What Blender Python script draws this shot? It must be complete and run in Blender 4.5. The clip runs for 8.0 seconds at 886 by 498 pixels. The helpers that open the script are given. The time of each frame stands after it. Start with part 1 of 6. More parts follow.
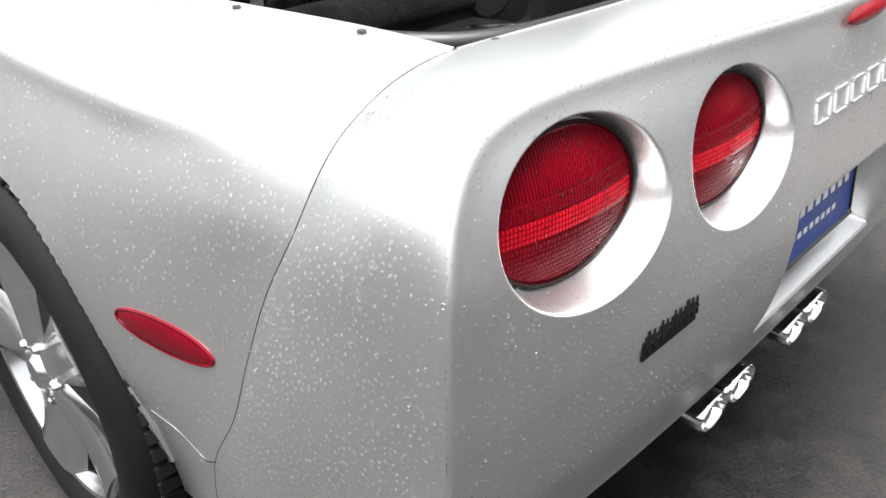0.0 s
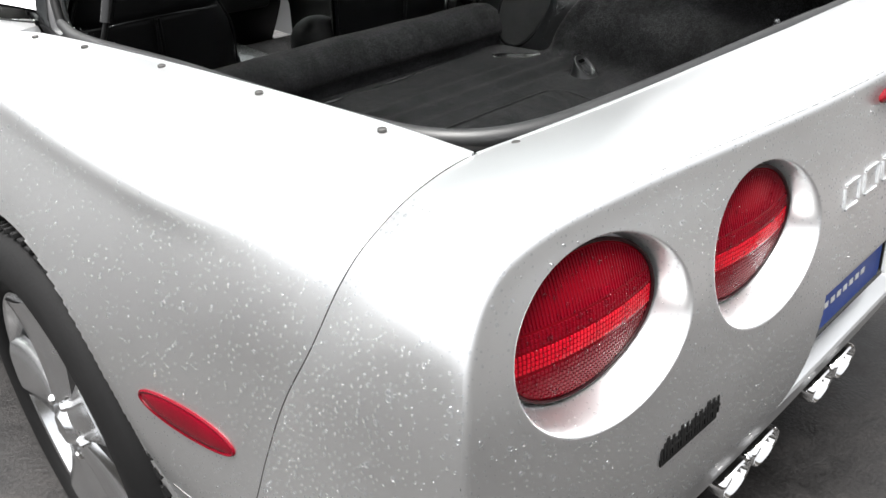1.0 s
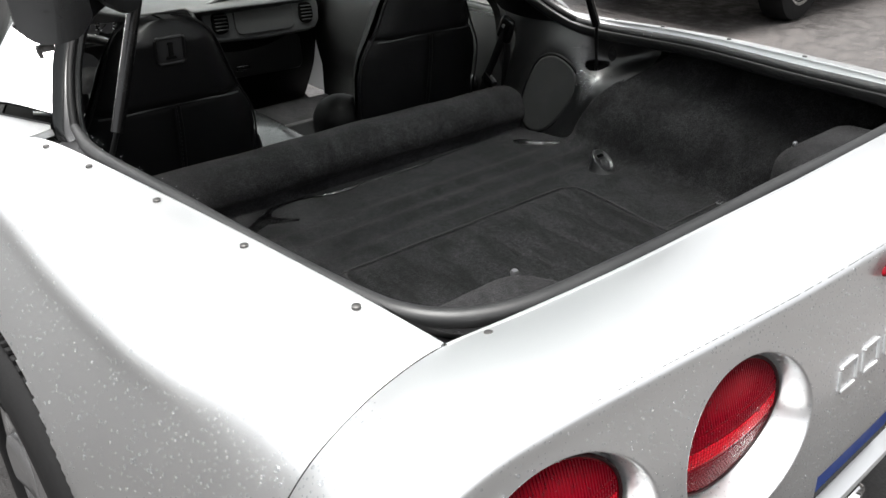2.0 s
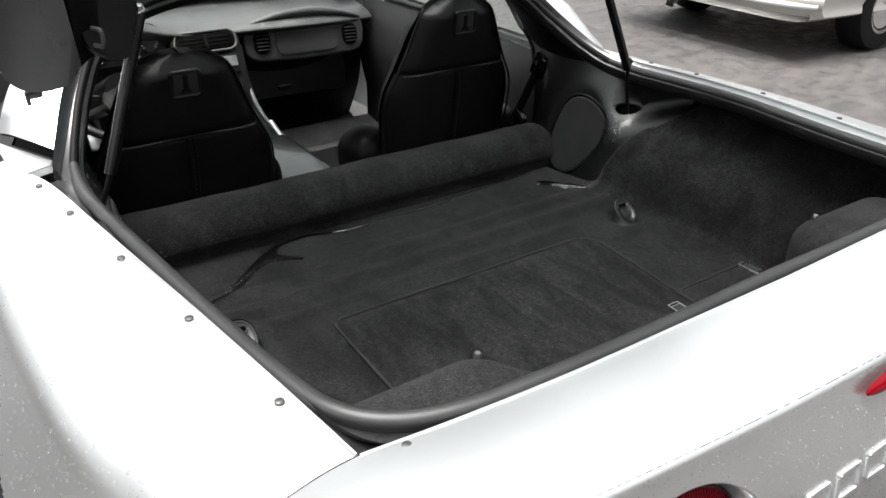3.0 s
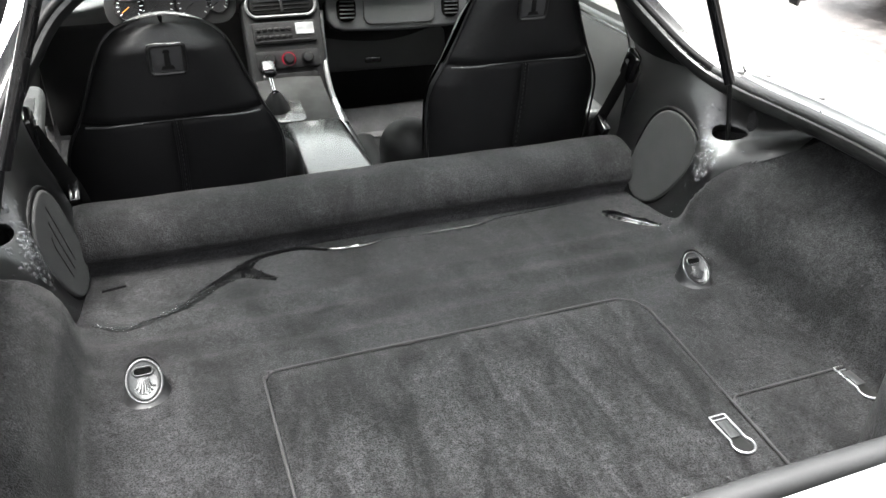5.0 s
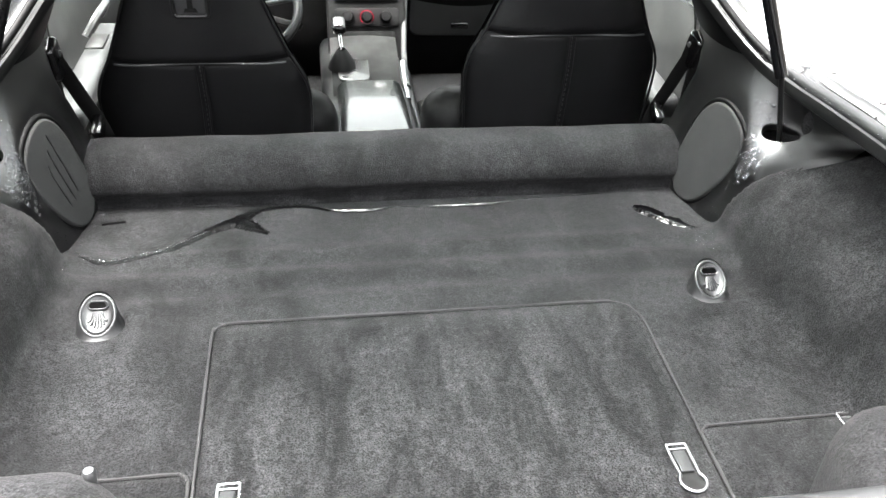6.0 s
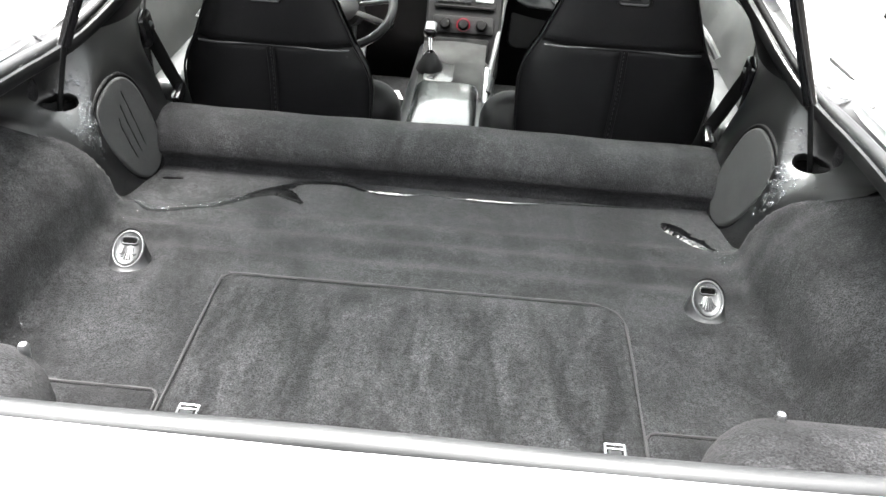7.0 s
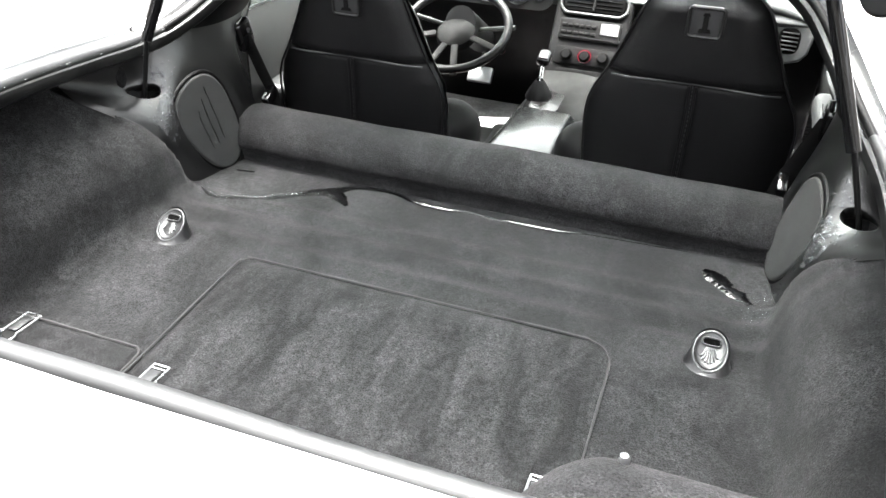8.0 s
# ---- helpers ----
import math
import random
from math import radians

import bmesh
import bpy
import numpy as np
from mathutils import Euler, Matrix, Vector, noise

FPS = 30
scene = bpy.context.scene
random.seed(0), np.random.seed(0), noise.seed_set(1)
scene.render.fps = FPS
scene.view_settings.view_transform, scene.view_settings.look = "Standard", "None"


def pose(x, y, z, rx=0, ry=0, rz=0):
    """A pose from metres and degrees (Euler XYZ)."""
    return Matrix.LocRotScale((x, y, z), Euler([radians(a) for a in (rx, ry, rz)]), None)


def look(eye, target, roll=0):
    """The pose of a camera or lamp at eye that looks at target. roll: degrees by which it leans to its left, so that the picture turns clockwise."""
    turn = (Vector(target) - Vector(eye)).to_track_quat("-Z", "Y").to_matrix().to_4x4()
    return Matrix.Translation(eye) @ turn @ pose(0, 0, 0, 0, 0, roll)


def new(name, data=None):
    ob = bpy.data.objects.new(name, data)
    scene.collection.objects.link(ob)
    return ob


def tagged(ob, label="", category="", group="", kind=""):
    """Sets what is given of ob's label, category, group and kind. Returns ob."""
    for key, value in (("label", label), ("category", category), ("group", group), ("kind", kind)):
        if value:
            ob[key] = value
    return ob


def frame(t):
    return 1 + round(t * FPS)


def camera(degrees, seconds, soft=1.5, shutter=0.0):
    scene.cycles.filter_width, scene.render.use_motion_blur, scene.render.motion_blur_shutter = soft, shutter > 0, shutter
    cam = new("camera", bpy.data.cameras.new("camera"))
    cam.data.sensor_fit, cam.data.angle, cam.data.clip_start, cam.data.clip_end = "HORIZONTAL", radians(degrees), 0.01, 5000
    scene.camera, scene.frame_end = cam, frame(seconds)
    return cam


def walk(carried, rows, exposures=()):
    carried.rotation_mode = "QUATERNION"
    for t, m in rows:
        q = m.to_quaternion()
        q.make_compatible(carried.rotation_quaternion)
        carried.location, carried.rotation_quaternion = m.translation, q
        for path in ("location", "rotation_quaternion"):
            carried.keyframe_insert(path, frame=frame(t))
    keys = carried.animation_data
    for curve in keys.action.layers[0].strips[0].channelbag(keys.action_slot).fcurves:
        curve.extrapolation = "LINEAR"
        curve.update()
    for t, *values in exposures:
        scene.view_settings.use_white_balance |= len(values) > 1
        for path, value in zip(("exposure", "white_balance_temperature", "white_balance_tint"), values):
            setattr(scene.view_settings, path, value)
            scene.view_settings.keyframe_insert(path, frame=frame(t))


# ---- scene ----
cam = camera(58.3, 8.0)
PATH = [
    (0, (-1.165, -0.243, 1.097), (0.091, 0.961, 0.111), -0.2),
    (0.5, (-1.145, -0.224, 1.136), (0.079, 0.988, 0.121), -0.7),
    (1, (-1.118, -0.209, 1.195), (0.08, 1.033, 0.184), -0.8),
    (1.5, (-1.085, -0.196, 1.272), (0.097, 1.09, 0.297), -0.4),
    (1.9, (-1.03, -0.19, 1.316), (0.125, 1.127, 0.351), 0.3),
    (2, (-1.01, -0.187, 1.327), (0.141, 1.14, 0.37), 0.5),
    (2.2, (-0.981, -0.186, 1.346), (0.15, 1.152, 0.382), 0.7),
    (3.3, (-0.814, -0.208, 1.399), (0.162, 1.258, 0.453), 1.8),
    (3.5, (-0.786, -0.198, 1.397), (0.16, 1.288, 0.451), 2.1),
    (4, (-0.677, -0.129, 1.369), (0.19, 1.399, 0.414), 2.4),
    (4.5, (-0.552, -0.056, 1.354), (0.226, 1.507, 0.379), 2.6),
    (4.7, (-0.499, -0.038, 1.356), (0.234, 1.532, 0.36), 2.2),
    (5.8, (-0.165, -0.041, 1.347), (0.157, 1.588, 0.233), 2.1),
    (6, (-0.137, -0.045, 1.328), (0.147, 1.598, 0.224), 2.6),
    (6.5, (-0.04, -0.086, 1.316), (0.093, 1.581, 0.219), 3.5),
    (7, (0.084, -0.14, 1.32), (0.02, 1.547, 0.248), 3.8),
    (7.5, (0.198, -0.138, 1.321), (-0.099, 1.541, 0.275), 3.1),
    (8, (0.402, -0.099, 1.303), (-0.157, 1.531, 0.287), 2.5),
]
EXPOSURES = [(0.0, 1.45), (1.0, 1.5), (1.5, 1.38), (2.0, 1.3), (3.5, 1.27), (4.0, 1.72), (4.5, 2.5), (6.0, 3.6), (8.0, 3.55)]
walk(cam, [(t, look(eye, target, roll)) for t, eye, target, roll in PATH], EXPOSURES)

# ---- light: bright overcast sky after rain ----
world = bpy.data.worlds.new("sky")
scene.world = world
world.use_nodes = True
wn, wl = world.node_tree.nodes, world.node_tree.links
sky = wn.new("ShaderNodeTexSky")
sky.sky_type = "NISHITA"
sky.sun_disc = False
sky.sun_elevation, sky.sun_rotation = radians(80), radians(-60)
sky.air_density, sky.dust_density, sky.ozone_density = 1.0, 8.0, 0.6
grey = wn.new("ShaderNodeHueSaturation")
grey.inputs["Saturation"].default_value = 0.12
wl.new(sky.outputs[0], grey.inputs["Color"])
wl.new(grey.outputs[0], wn["Background"].inputs["Color"])
wn["Background"].inputs["Strength"].default_value = 0.15
sun_data = bpy.data.lights.new("sun", "SUN")
sun_data.energy, sun_data.angle, sun_data.color = 3.5, radians(40), (1.0, 0.98, 0.95)
sun = new("sun", sun_data)
sun.matrix_world = look((-0.9, 0.5, 6.0), (0, 0.6, 0.6))


# ---- helpers ----
from mathutils.bvhtree import BVHTree


def finish(bm, name, material, smooth=True, sharp=40):
    me = bpy.data.meshes.new(name)
    bmesh.ops.recalc_face_normals(bm, faces=bm.faces)
    if smooth:
        for f in bm.faces:
            f.smooth = True
        for e in bm.edges:
            if len(e.link_faces) == 2 and e.calc_face_angle(0) > radians(sharp):
                e.smooth = False
    bm.to_mesh(me)
    bm.free()
    if material:
        me.materials.append(material)
    return me


def part(name, bm, material, parent=None, label="", smooth=True, sharp=40):
    ob = new(name, finish(bm, name, material, smooth, sharp))
    ob.parent = parent
    if label:
        ob["label"] = label
    return ob


def thing(name, label, category, group="", at=(0, 0, 0)):
    ob = new(name)
    ob.empty_display_size = 0.05
    ob.location = at
    return tagged(ob, label, category, group)


def grid(fn, nu, nv, closed_u=False, closed_v=False):
    bm = bmesh.new()
    vs = [[bm.verts.new(fn(i / (nu if closed_u else nu - 1), j / (nv if closed_v else nv - 1))) for j in range(nv)] for i in range(nu)]
    for i in range(nu if closed_u else nu - 1):
        for j in range(nv if closed_v else nv - 1):
            a, b = (i + 1) % nu, (j + 1) % nv
            bm.faces.new((vs[i][j], vs[a][j], vs[a][b], vs[i][b]))
    return bm


def spline(points, t):
    """Catmull-Rom through points (tuples), t in 0..1."""
    n = len(points) - 1
    f = min(max(t, 0.0), 1.0) * n
    i = min(int(f), n - 1)
    f -= i
    p = [np.array(points[min(max(k, 0), n)], float) for k in (i - 1, i, i + 1, i + 2)]
    if i == 0:
        p[0] = 2 * p[1] - p[2]
    if i == n - 1:
        p[3] = 2 * p[2] - p[1]
    return 0.5 * (2 * p[1] + (p[2] - p[0]) * f + (2 * p[0] - 5 * p[1] + 4 * p[2] - p[3]) * f * f + (3 * p[1] - p[0] - 3 * p[2] + p[3]) * f ** 3)


def table(rows, x):
    return float(np.interp(x, [r[0] for r in rows], [r[1] for r in rows]))


def soft_table(rows, sigma):
    """Like table(), with its corners rounded over sigma; returns a function."""
    xs, ys = [r[0] for r in rows], [r[1] for r in rows]
    lo, hi = xs[0] - 3 * sigma, xs[-1] + 3 * sigma
    grid_x = np.linspace(lo, hi, 900)
    slope_a, slope_b = (ys[1] - ys[0]) / (xs[1] - xs[0]), (ys[-1] - ys[-2]) / (xs[-1] - xs[-2])
    raw = np.where(grid_x < xs[0], ys[0] + slope_a * (grid_x - xs[0]), np.where(grid_x > xs[-1], ys[-1] + slope_b * (grid_x - xs[-1]), np.interp(grid_x, xs, ys)))
    step = grid_x[1] - grid_x[0]
    k = np.arange(-int(3 * sigma / step) - 1, int(3 * sigma / step) + 2)
    kern = np.exp(-0.5 * (k * step / sigma) ** 2)
    soft = np.convolve(np.pad(raw, len(k) // 2, mode="edge"), kern / kern.sum(), mode="valid")
    return lambda x: float(np.interp(x, grid_x, soft))


def smooth01(a, b, x):
    t = min(max((x - a) / (b - a), 0.0), 1.0)
    return t * t * (3 - 2 * t)


def tube(points, radius, steps=40, sides=10, closed=False, flat=1.0, caps=True):
    """A tube along a spline; radius may be a function of 0..1; flat squeezes it along its second normal."""
    pts = [Vector(spline(points, k / steps)) for k in range(steps + (0 if closed else 1))]
    bm = bmesh.new()
    rings, up, count = [], None, len(pts)
    for k, p in enumerate(pts):
        a, b = pts[(k + 1) % count if closed else min(k + 1, count - 1)], pts[k - 1 if closed else max(k - 1, 0)]
        d = (a - b).normalized()
        if up is None:
            up = Vector((0, 0, 1)) if abs(d.z) < 0.9 else Vector((0, 1, 0))
        side = d.cross(up).normalized()
        up = side.cross(d).normalized()
        r = radius(k / max(count - 1, 1)) if callable(radius) else radius
        rings.append([bm.verts.new(p + r * (math.cos(2 * math.pi * s / sides) * side + flat * math.sin(2 * math.pi * s / sides) * up)) for s in range(sides)])
    for k in range(count if closed else count - 1):
        x, y = rings[k], rings[(k + 1) % count]
        for s in range(sides):
            bm.faces.new((x[s], x[(s + 1) % sides], y[(s + 1) % sides], y[s]))
    if caps and not closed:
        bm.faces.new(rings[0][::-1]), bm.faces.new(rings[-1])
    return bm


def rbox(size, r=0.01, seg=3, m=None):
    """A box with rounded edges about the origin, moved by m."""
    bm = bmesh.new()
    bmesh.ops.create_cube(bm, size=1.0)
    bmesh.ops.scale(bm, vec=size, verts=bm.verts)
    if r > 0:
        bmesh.ops.bevel(bm, geom=list(bm.edges), offset=r, segments=seg, profile=0.5, affect="EDGES", clamp_overlap=True)
    if m is not None:
        bm.transform(m)
    return bm


def lathe(profile, n=48, m=None):
    """Revolves (radius, height) pairs about z."""
    bm = grid(lambda u, v: (profile[round(v * (len(profile) - 1))][0] * math.cos(2 * math.pi * u), profile[round(v * (len(profile) - 1))][0] * math.sin(2 * math.pi * u), profile[round(v * (len(profile) - 1))][1]), n, len(profile), closed_u=True)
    bmesh.ops.remove_doubles(bm, verts=bm.verts, dist=1e-5)
    if m is not None:
        bm.transform(m)
    return bm


def slab(outline, depth, bevel=0.0, m=None, seg=2):
    """A flat piece: outline in x, y, thickness from 0 to depth in z, with its upper edge bevelled."""
    bm = bmesh.new()
    f = bm.faces.new([bm.verts.new((x, y, 0)) for x, y in outline])
    out = bmesh.ops.extrude_face_region(bm, geom=[f])
    top = [v for v in out["geom"] if isinstance(v, bmesh.types.BMVert)]
    bmesh.ops.translate(bm, vec=(0, 0, depth), verts=top)
    if bevel > 0:
        rim = [e for e in bm.edges if all(abs(v.co.z - depth) < 1e-6 for v in e.verts)]
        bmesh.ops.bevel(bm, geom=rim, offset=bevel, segments=seg, profile=0.6, affect="EDGES", clamp_overlap=True)
    if m is not None:
        bm.transform(m)
    return bm


def rounded(w, h, r, n=6, cx=0.0, cy=0.0):
    """Outline of a rounded rectangle."""
    out = []
    for k, (sx, sy) in enumerate(((1, 1), (-1, 1), (-1, -1), (1, -1))):
        for i in range(n + 1):
            a = math.pi / 2 * (k + i / n)
            out.append((cx + sx * (w / 2 - r) + r * math.cos(a), cy + sy * (h / 2 - r) + r * math.sin(a)))
    return out


def join(*bms):
    out = bmesh.new()
    for b in bms:
        me = bpy.data.meshes.new("tmp")
        b.to_mesh(me)
        b.free()
        out.from_mesh(me)
        bpy.data.meshes.remove(me)
    return out


def mirrored(bm):
    b = bm.copy()
    bmesh.ops.scale(b, vec=(-1, 1, 1), verts=b.verts)
    bmesh.ops.reverse_faces(b, faces=b.faces)
    return b


def thick(bm, depth):
    """Gives a sheet a thickness, behind it."""
    bmesh.ops.recalc_face_normals(bm, faces=bm.faces)
    bmesh.ops.solidify(bm, geom=list(bm.faces), thickness=depth)
    return bm


def axes(origin, xa, ya):
    """A pose whose x and y run along the given directions."""
    x = Vector(xa).normalized()
    z = x.cross(Vector(ya)).normalized()
    y = z.cross(x)
    return Matrix(((x.x, y.x, z.x, origin[0]), (x.y, y.y, z.y, origin[1]), (x.z, y.z, z.z, origin[2]), (0, 0, 0, 1)))


# ---- materials ----
def surface(name, color, rough=0.5, metal=0.0, var=0.15, scale=8.0, fine=200.0, bump=0.0, coat=0.0, rough_var=0.1, sheen=0.0, spec=0.5, stretch=(1, 1, 1), big_bump=0.0):
    m = bpy.data.materials.new(name)
    m.use_nodes = True
    nt = m.node_tree
    n, l = nt.nodes, nt.links
    p = n["Principled BSDF"]
    co = n.new("ShaderNodeTexCoord")
    mp = n.new("ShaderNodeMapping")
    mp.inputs["Scale"].default_value = stretch
    l.new(co.outputs["Object"], mp.inputs[0])
    big, small = n.new("ShaderNodeTexNoise"), n.new("ShaderNodeTexNoise")
    big.inputs["Scale"].default_value, big.inputs["Detail"].default_value = scale, 5
    small.inputs["Scale"].default_value, small.inputs["Detail"].default_value = fine, 3
    l.new(mp.outputs[0], big.inputs[0]), l.new(mp.outputs[0], small.inputs[0])
    mix = n.new("ShaderNodeMix")
    mix.data_type = "FLOAT"
    mix.inputs[0].default_value = 0.4
    l.new(big.outputs["Fac"], mix.inputs[2]), l.new(small.outputs["Fac"], mix.inputs[3])
    ramp = n.new("ShaderNodeMapRange")
    ramp.inputs[1].default_value, ramp.inputs[2].default_value = 0.3, 0.7
    ramp.inputs[3].default_value, ramp.inputs[4].default_value = 1 - var, 1 + var
    l.new(mix.outputs[0], ramp.inputs[0])
    tint = n.new("ShaderNodeVectorMath")
    tint.operation = "SCALE"
    tint.inputs[0].default_value = color
    l.new(ramp.outputs[0], tint.inputs["Scale"])
    l.new(tint.outputs[0], p.inputs["Base Color"])
    rr = n.new("ShaderNodeMapRange")
    rr.inputs[1].default_value, rr.inputs[2].default_value = 0.3, 0.7
    rr.inputs[3].default_value, rr.inputs[4].default_value = max(rough - rough_var, 0.02), min(rough + rough_var, 1)
    l.new(big.outputs["Fac"], rr.inputs[0]), l.new(rr.outputs[0], p.inputs["Roughness"])
    p.inputs["Metallic"].default_value = metal
    p.inputs["Coat Weight"].default_value, p.inputs["Coat Roughness"].default_value = coat, 0.04
    p.inputs["Sheen Weight"].default_value = sheen
    p.inputs["Specular IOR Level"].default_value = spec
    if bump > 0 or big_bump > 0:
        b = n.new("ShaderNodeBump")
        b.inputs["Strength"].default_value, b.inputs["Distance"].default_value = 1.0, max(bump, 1e-6)
        l.new(small.outputs["Fac"], b.inputs["Height"])
        if big_bump > 0:
            b2 = n.new("ShaderNodeBump")
            b2.inputs["Distance"].default_value = big_bump
            l.new(big.outputs["Fac"], b2.inputs["Height"]), l.new(b2.outputs[0], b.inputs["Normal"])
        l.new(b.outputs[0], p.inputs["Normal"])
    return m


def glass(name, color=(1, 1, 1), ior=1.45, rough=0.0):
    m = bpy.data.materials.new(name)
    m.use_nodes = True
    p = m.node_tree.nodes["Principled BSDF"]
    p.inputs["Base Color"].default_value = (*color, 1)
    p.inputs["Transmission Weight"].default_value = 1.0
    p.inputs["Roughness"].default_value, p.inputs["IOR"].default_value = rough, ior
    return m


paint = surface("silver_paint", (0.80, 0.81, 0.815), 0.365, 0.97, 0.03, 3.0, 1800.0, 0.00001, 0.40, 0.03)
paint.node_tree.nodes["Principled BSDF"].inputs["Coat Roughness"].default_value = 0.16
dark_paint = surface("black_channel", (0.007, 0.007, 0.0074), 0.36, 0.0, 0.3, 20, 300, 0.0001)
clip_metal = surface("clip_metal", (0.07, 0.068, 0.066), 0.4, 0.6)
rubber = surface("rubber_seal", (0.012, 0.0124, 0.0128), 0.5, 0.0, 0.2, 12, 250, 0.0001)
tyre_rubber = surface("tyre_rubber", (0.0045, 0.0045, 0.0047), 0.8, 0.0, 0.35, 14, 160, 0.0003, spec=0.2)
alloy = surface("polished_alloy", (0.72, 0.73, 0.74), 0.2, 1.0, 0.06, 10, 200, 0.00002)
chrome = surface("chrome", (0.8, 0.8, 0.8), 0.07, 1.0, 0.03, 20, 200, 0.0, rough_var=0.03)


def pile(name, color, stretch, streak):
    """Cut-pile carpet: fibre tufts, brushed patches lighter and darker with the lie of the pile."""
    m = bpy.data.materials.new(name)
    m.use_nodes = True
    n, l = m.node_tree.nodes, m.node_tree.links
    p = n["Principled BSDF"]
    co = n.new("ShaderNodeTexCoord")
    mp = n.new("ShaderNodeMapping")
    mp.inputs["Scale"].default_value = stretch
    mp.inputs["Rotation"].default_value = (0, 0, radians(14))
    l.new(co.outputs["Object"], mp.inputs[0])
    tuft, mid, brush = (n.new("ShaderNodeTexNoise") for _ in range(3))
    for node, sc, det, ro in ((tuft, 420, 2, 0.6), (mid, 90, 5, 0.75), (brush, 8, 5, 0.6)):
        node.inputs["Scale"].default_value, node.inputs["Detail"].default_value, node.inputs["Roughness"].default_value = sc, det, ro
    l.new(co.outputs["Object"], tuft.inputs[0]), l.new(co.outputs["Object"], mid.inputs[0]), l.new(mp.outputs[0], brush.inputs[0])
    brush.inputs["Distortion"].default_value = 0.8

    def spread(src, lo, hi, a, b):
        r = n.new("ShaderNodeMapRange")
        for k, v in zip((1, 2, 3, 4), (lo, hi, a, b)):
            r.inputs[k].default_value = v
        l.new(src.outputs["Fac"], r.inputs[0])
        return r

    a1, a2, a3 = spread(tuft, 0.36, 0.64, 0.28, 1.72), spread(mid, 0.36, 0.64, 0.58, 1.42), spread(brush, 0.38, 0.62, 1 - streak, 1 + streak)
    m1, m2 = n.new("ShaderNodeMath"), n.new("ShaderNodeMath")
    m1.operation = m2.operation = "MULTIPLY"
    l.new(a1.outputs[0], m1.inputs[0]), l.new(a2.outputs[0], m1.inputs[1])
    l.new(m1.outputs[0], m2.inputs[0]), l.new(a3.outputs[0], m2.inputs[1])
    tint = n.new("ShaderNodeVectorMath")
    tint.operation = "SCALE"
    tint.inputs[0].default_value = color
    l.new(m2.outputs[0], tint.inputs["Scale"]), l.new(tint.outputs[0], p.inputs["Base Color"])
    p.inputs["Roughness"].default_value = 0.95
    p.inputs["Specular IOR Level"].default_value = 0.15
    p.inputs["Sheen Weight"].default_value = 0.03
    b = n.new("ShaderNodeBump")
    b.inputs["Distance"].default_value = 0.0016
    l.new(tuft.outputs["Fac"], b.inputs["Height"])
    b2 = n.new("ShaderNodeBump")
    b2.inputs["Distance"].default_value = 0.0008
    l.new(mid.outputs["Fac"], b2.inputs["Height"]), l.new(b2.outputs[0], b.inputs["Normal"])
    l.new(b.outputs[0], p.inputs["Normal"])
    return m


carpet = pile("carpet", (0.0120, 0.0119, 0.0125), (1.4, 1.0, 1.0), 0.40)
carpet_lid = pile("carpet_lid", (0.0138, 0.0137, 0.0143), (2.7, 0.75, 1.0), 0.50)
leather = surface("black_leather", (0.0030, 0.0030, 0.0033), 0.45, 0.0, 0.2, 6, 330, 0.0003, 0.0, 0.06, 0.0, 0.26, big_bump=0.002)
black_plastic = surface("black_plastic", (0.00308, 0.003212, 0.0033), 0.38, 0.0, 0.2, 7, 500, 0.00012, 0.0, 0.08)
gloss_black = surface("gloss_black", (0.0032, 0.0032, 0.00348), 0.24, 0.0, 0.2, 7, 300, 0.0, 0.3, 0.06)
moulded_black = surface("moulded_black", (0.0024, 0.0025, 0.0026), 0.33, 0.0, 0.15, 9, 420, 0.0001, 0.0, 0.05, 0.0, 0.85)
added_wall_mat = surface("added_wall_grey", (0.085, 0.08, 0.072), 0.9, 0.0, 0.35, 0.4, 6, 0.01)
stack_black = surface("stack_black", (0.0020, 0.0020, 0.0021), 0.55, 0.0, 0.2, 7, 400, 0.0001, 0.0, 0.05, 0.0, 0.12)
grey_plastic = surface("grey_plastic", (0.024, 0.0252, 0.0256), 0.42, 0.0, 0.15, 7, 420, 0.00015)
door_trim = surface("grey_door_trim", (0.011, 0.0116, 0.0113), 0.45, 0.0, 0.15, 7, 420, 0.0002)
satin = surface("satin_silver", (0.30, 0.305, 0.31), 0.34, 0.9, 0.15, 18, 300, 0.0001)
speaker_cloth = surface("speaker_cloth", (0.0144, 0.0148, 0.0148), 0.9, 0.0, 0.15, 12, 900, 0.0004)
tie_black = surface("tie_down_body", (0.028, 0.0285, 0.029), 0.40, 0.4, 0.2, 25, 300, 0.0002)
tie_metal = surface("tie_down_grey", (0.040, 0.041, 0.042), 0.36, 0.55, 0.2, 25, 300)
sill_plate = surface("sill_plate", (0.06, 0.06, 0.06), 0.35, 0.4, 0.1, 12, 200)
pod_grey = surface("pod_grey", (0.015, 0.0158, 0.016), 0.6, 0.0, 0.15, 7, 420, 0.0002)
cup_metal = surface("cup_metal", (0.035, 0.036, 0.037), 0.52, 0.45, 0.2, 25, 300)
red_lens = surface("red_lens", (0.15, 0.0005, 0.005), 0.16, 0.0, 0.3, 9, 300, 0.0, 0.0, 0.04, 0.0, 0.22)
red_bright = surface("red_lens_bright", (0.55, 0.003, 0.016), 0.28, 0.0, 0.25, 30, 500, 0.0, 0.1, 0.03, 0.0, 0.3)
red_dark = surface("red_lens_dark", (0.15, 0.0006, 0.007), 0.35, 0.0, 0.25, 20, 400, 0.0, 0.0, 0.03, 0.0, 0.15)
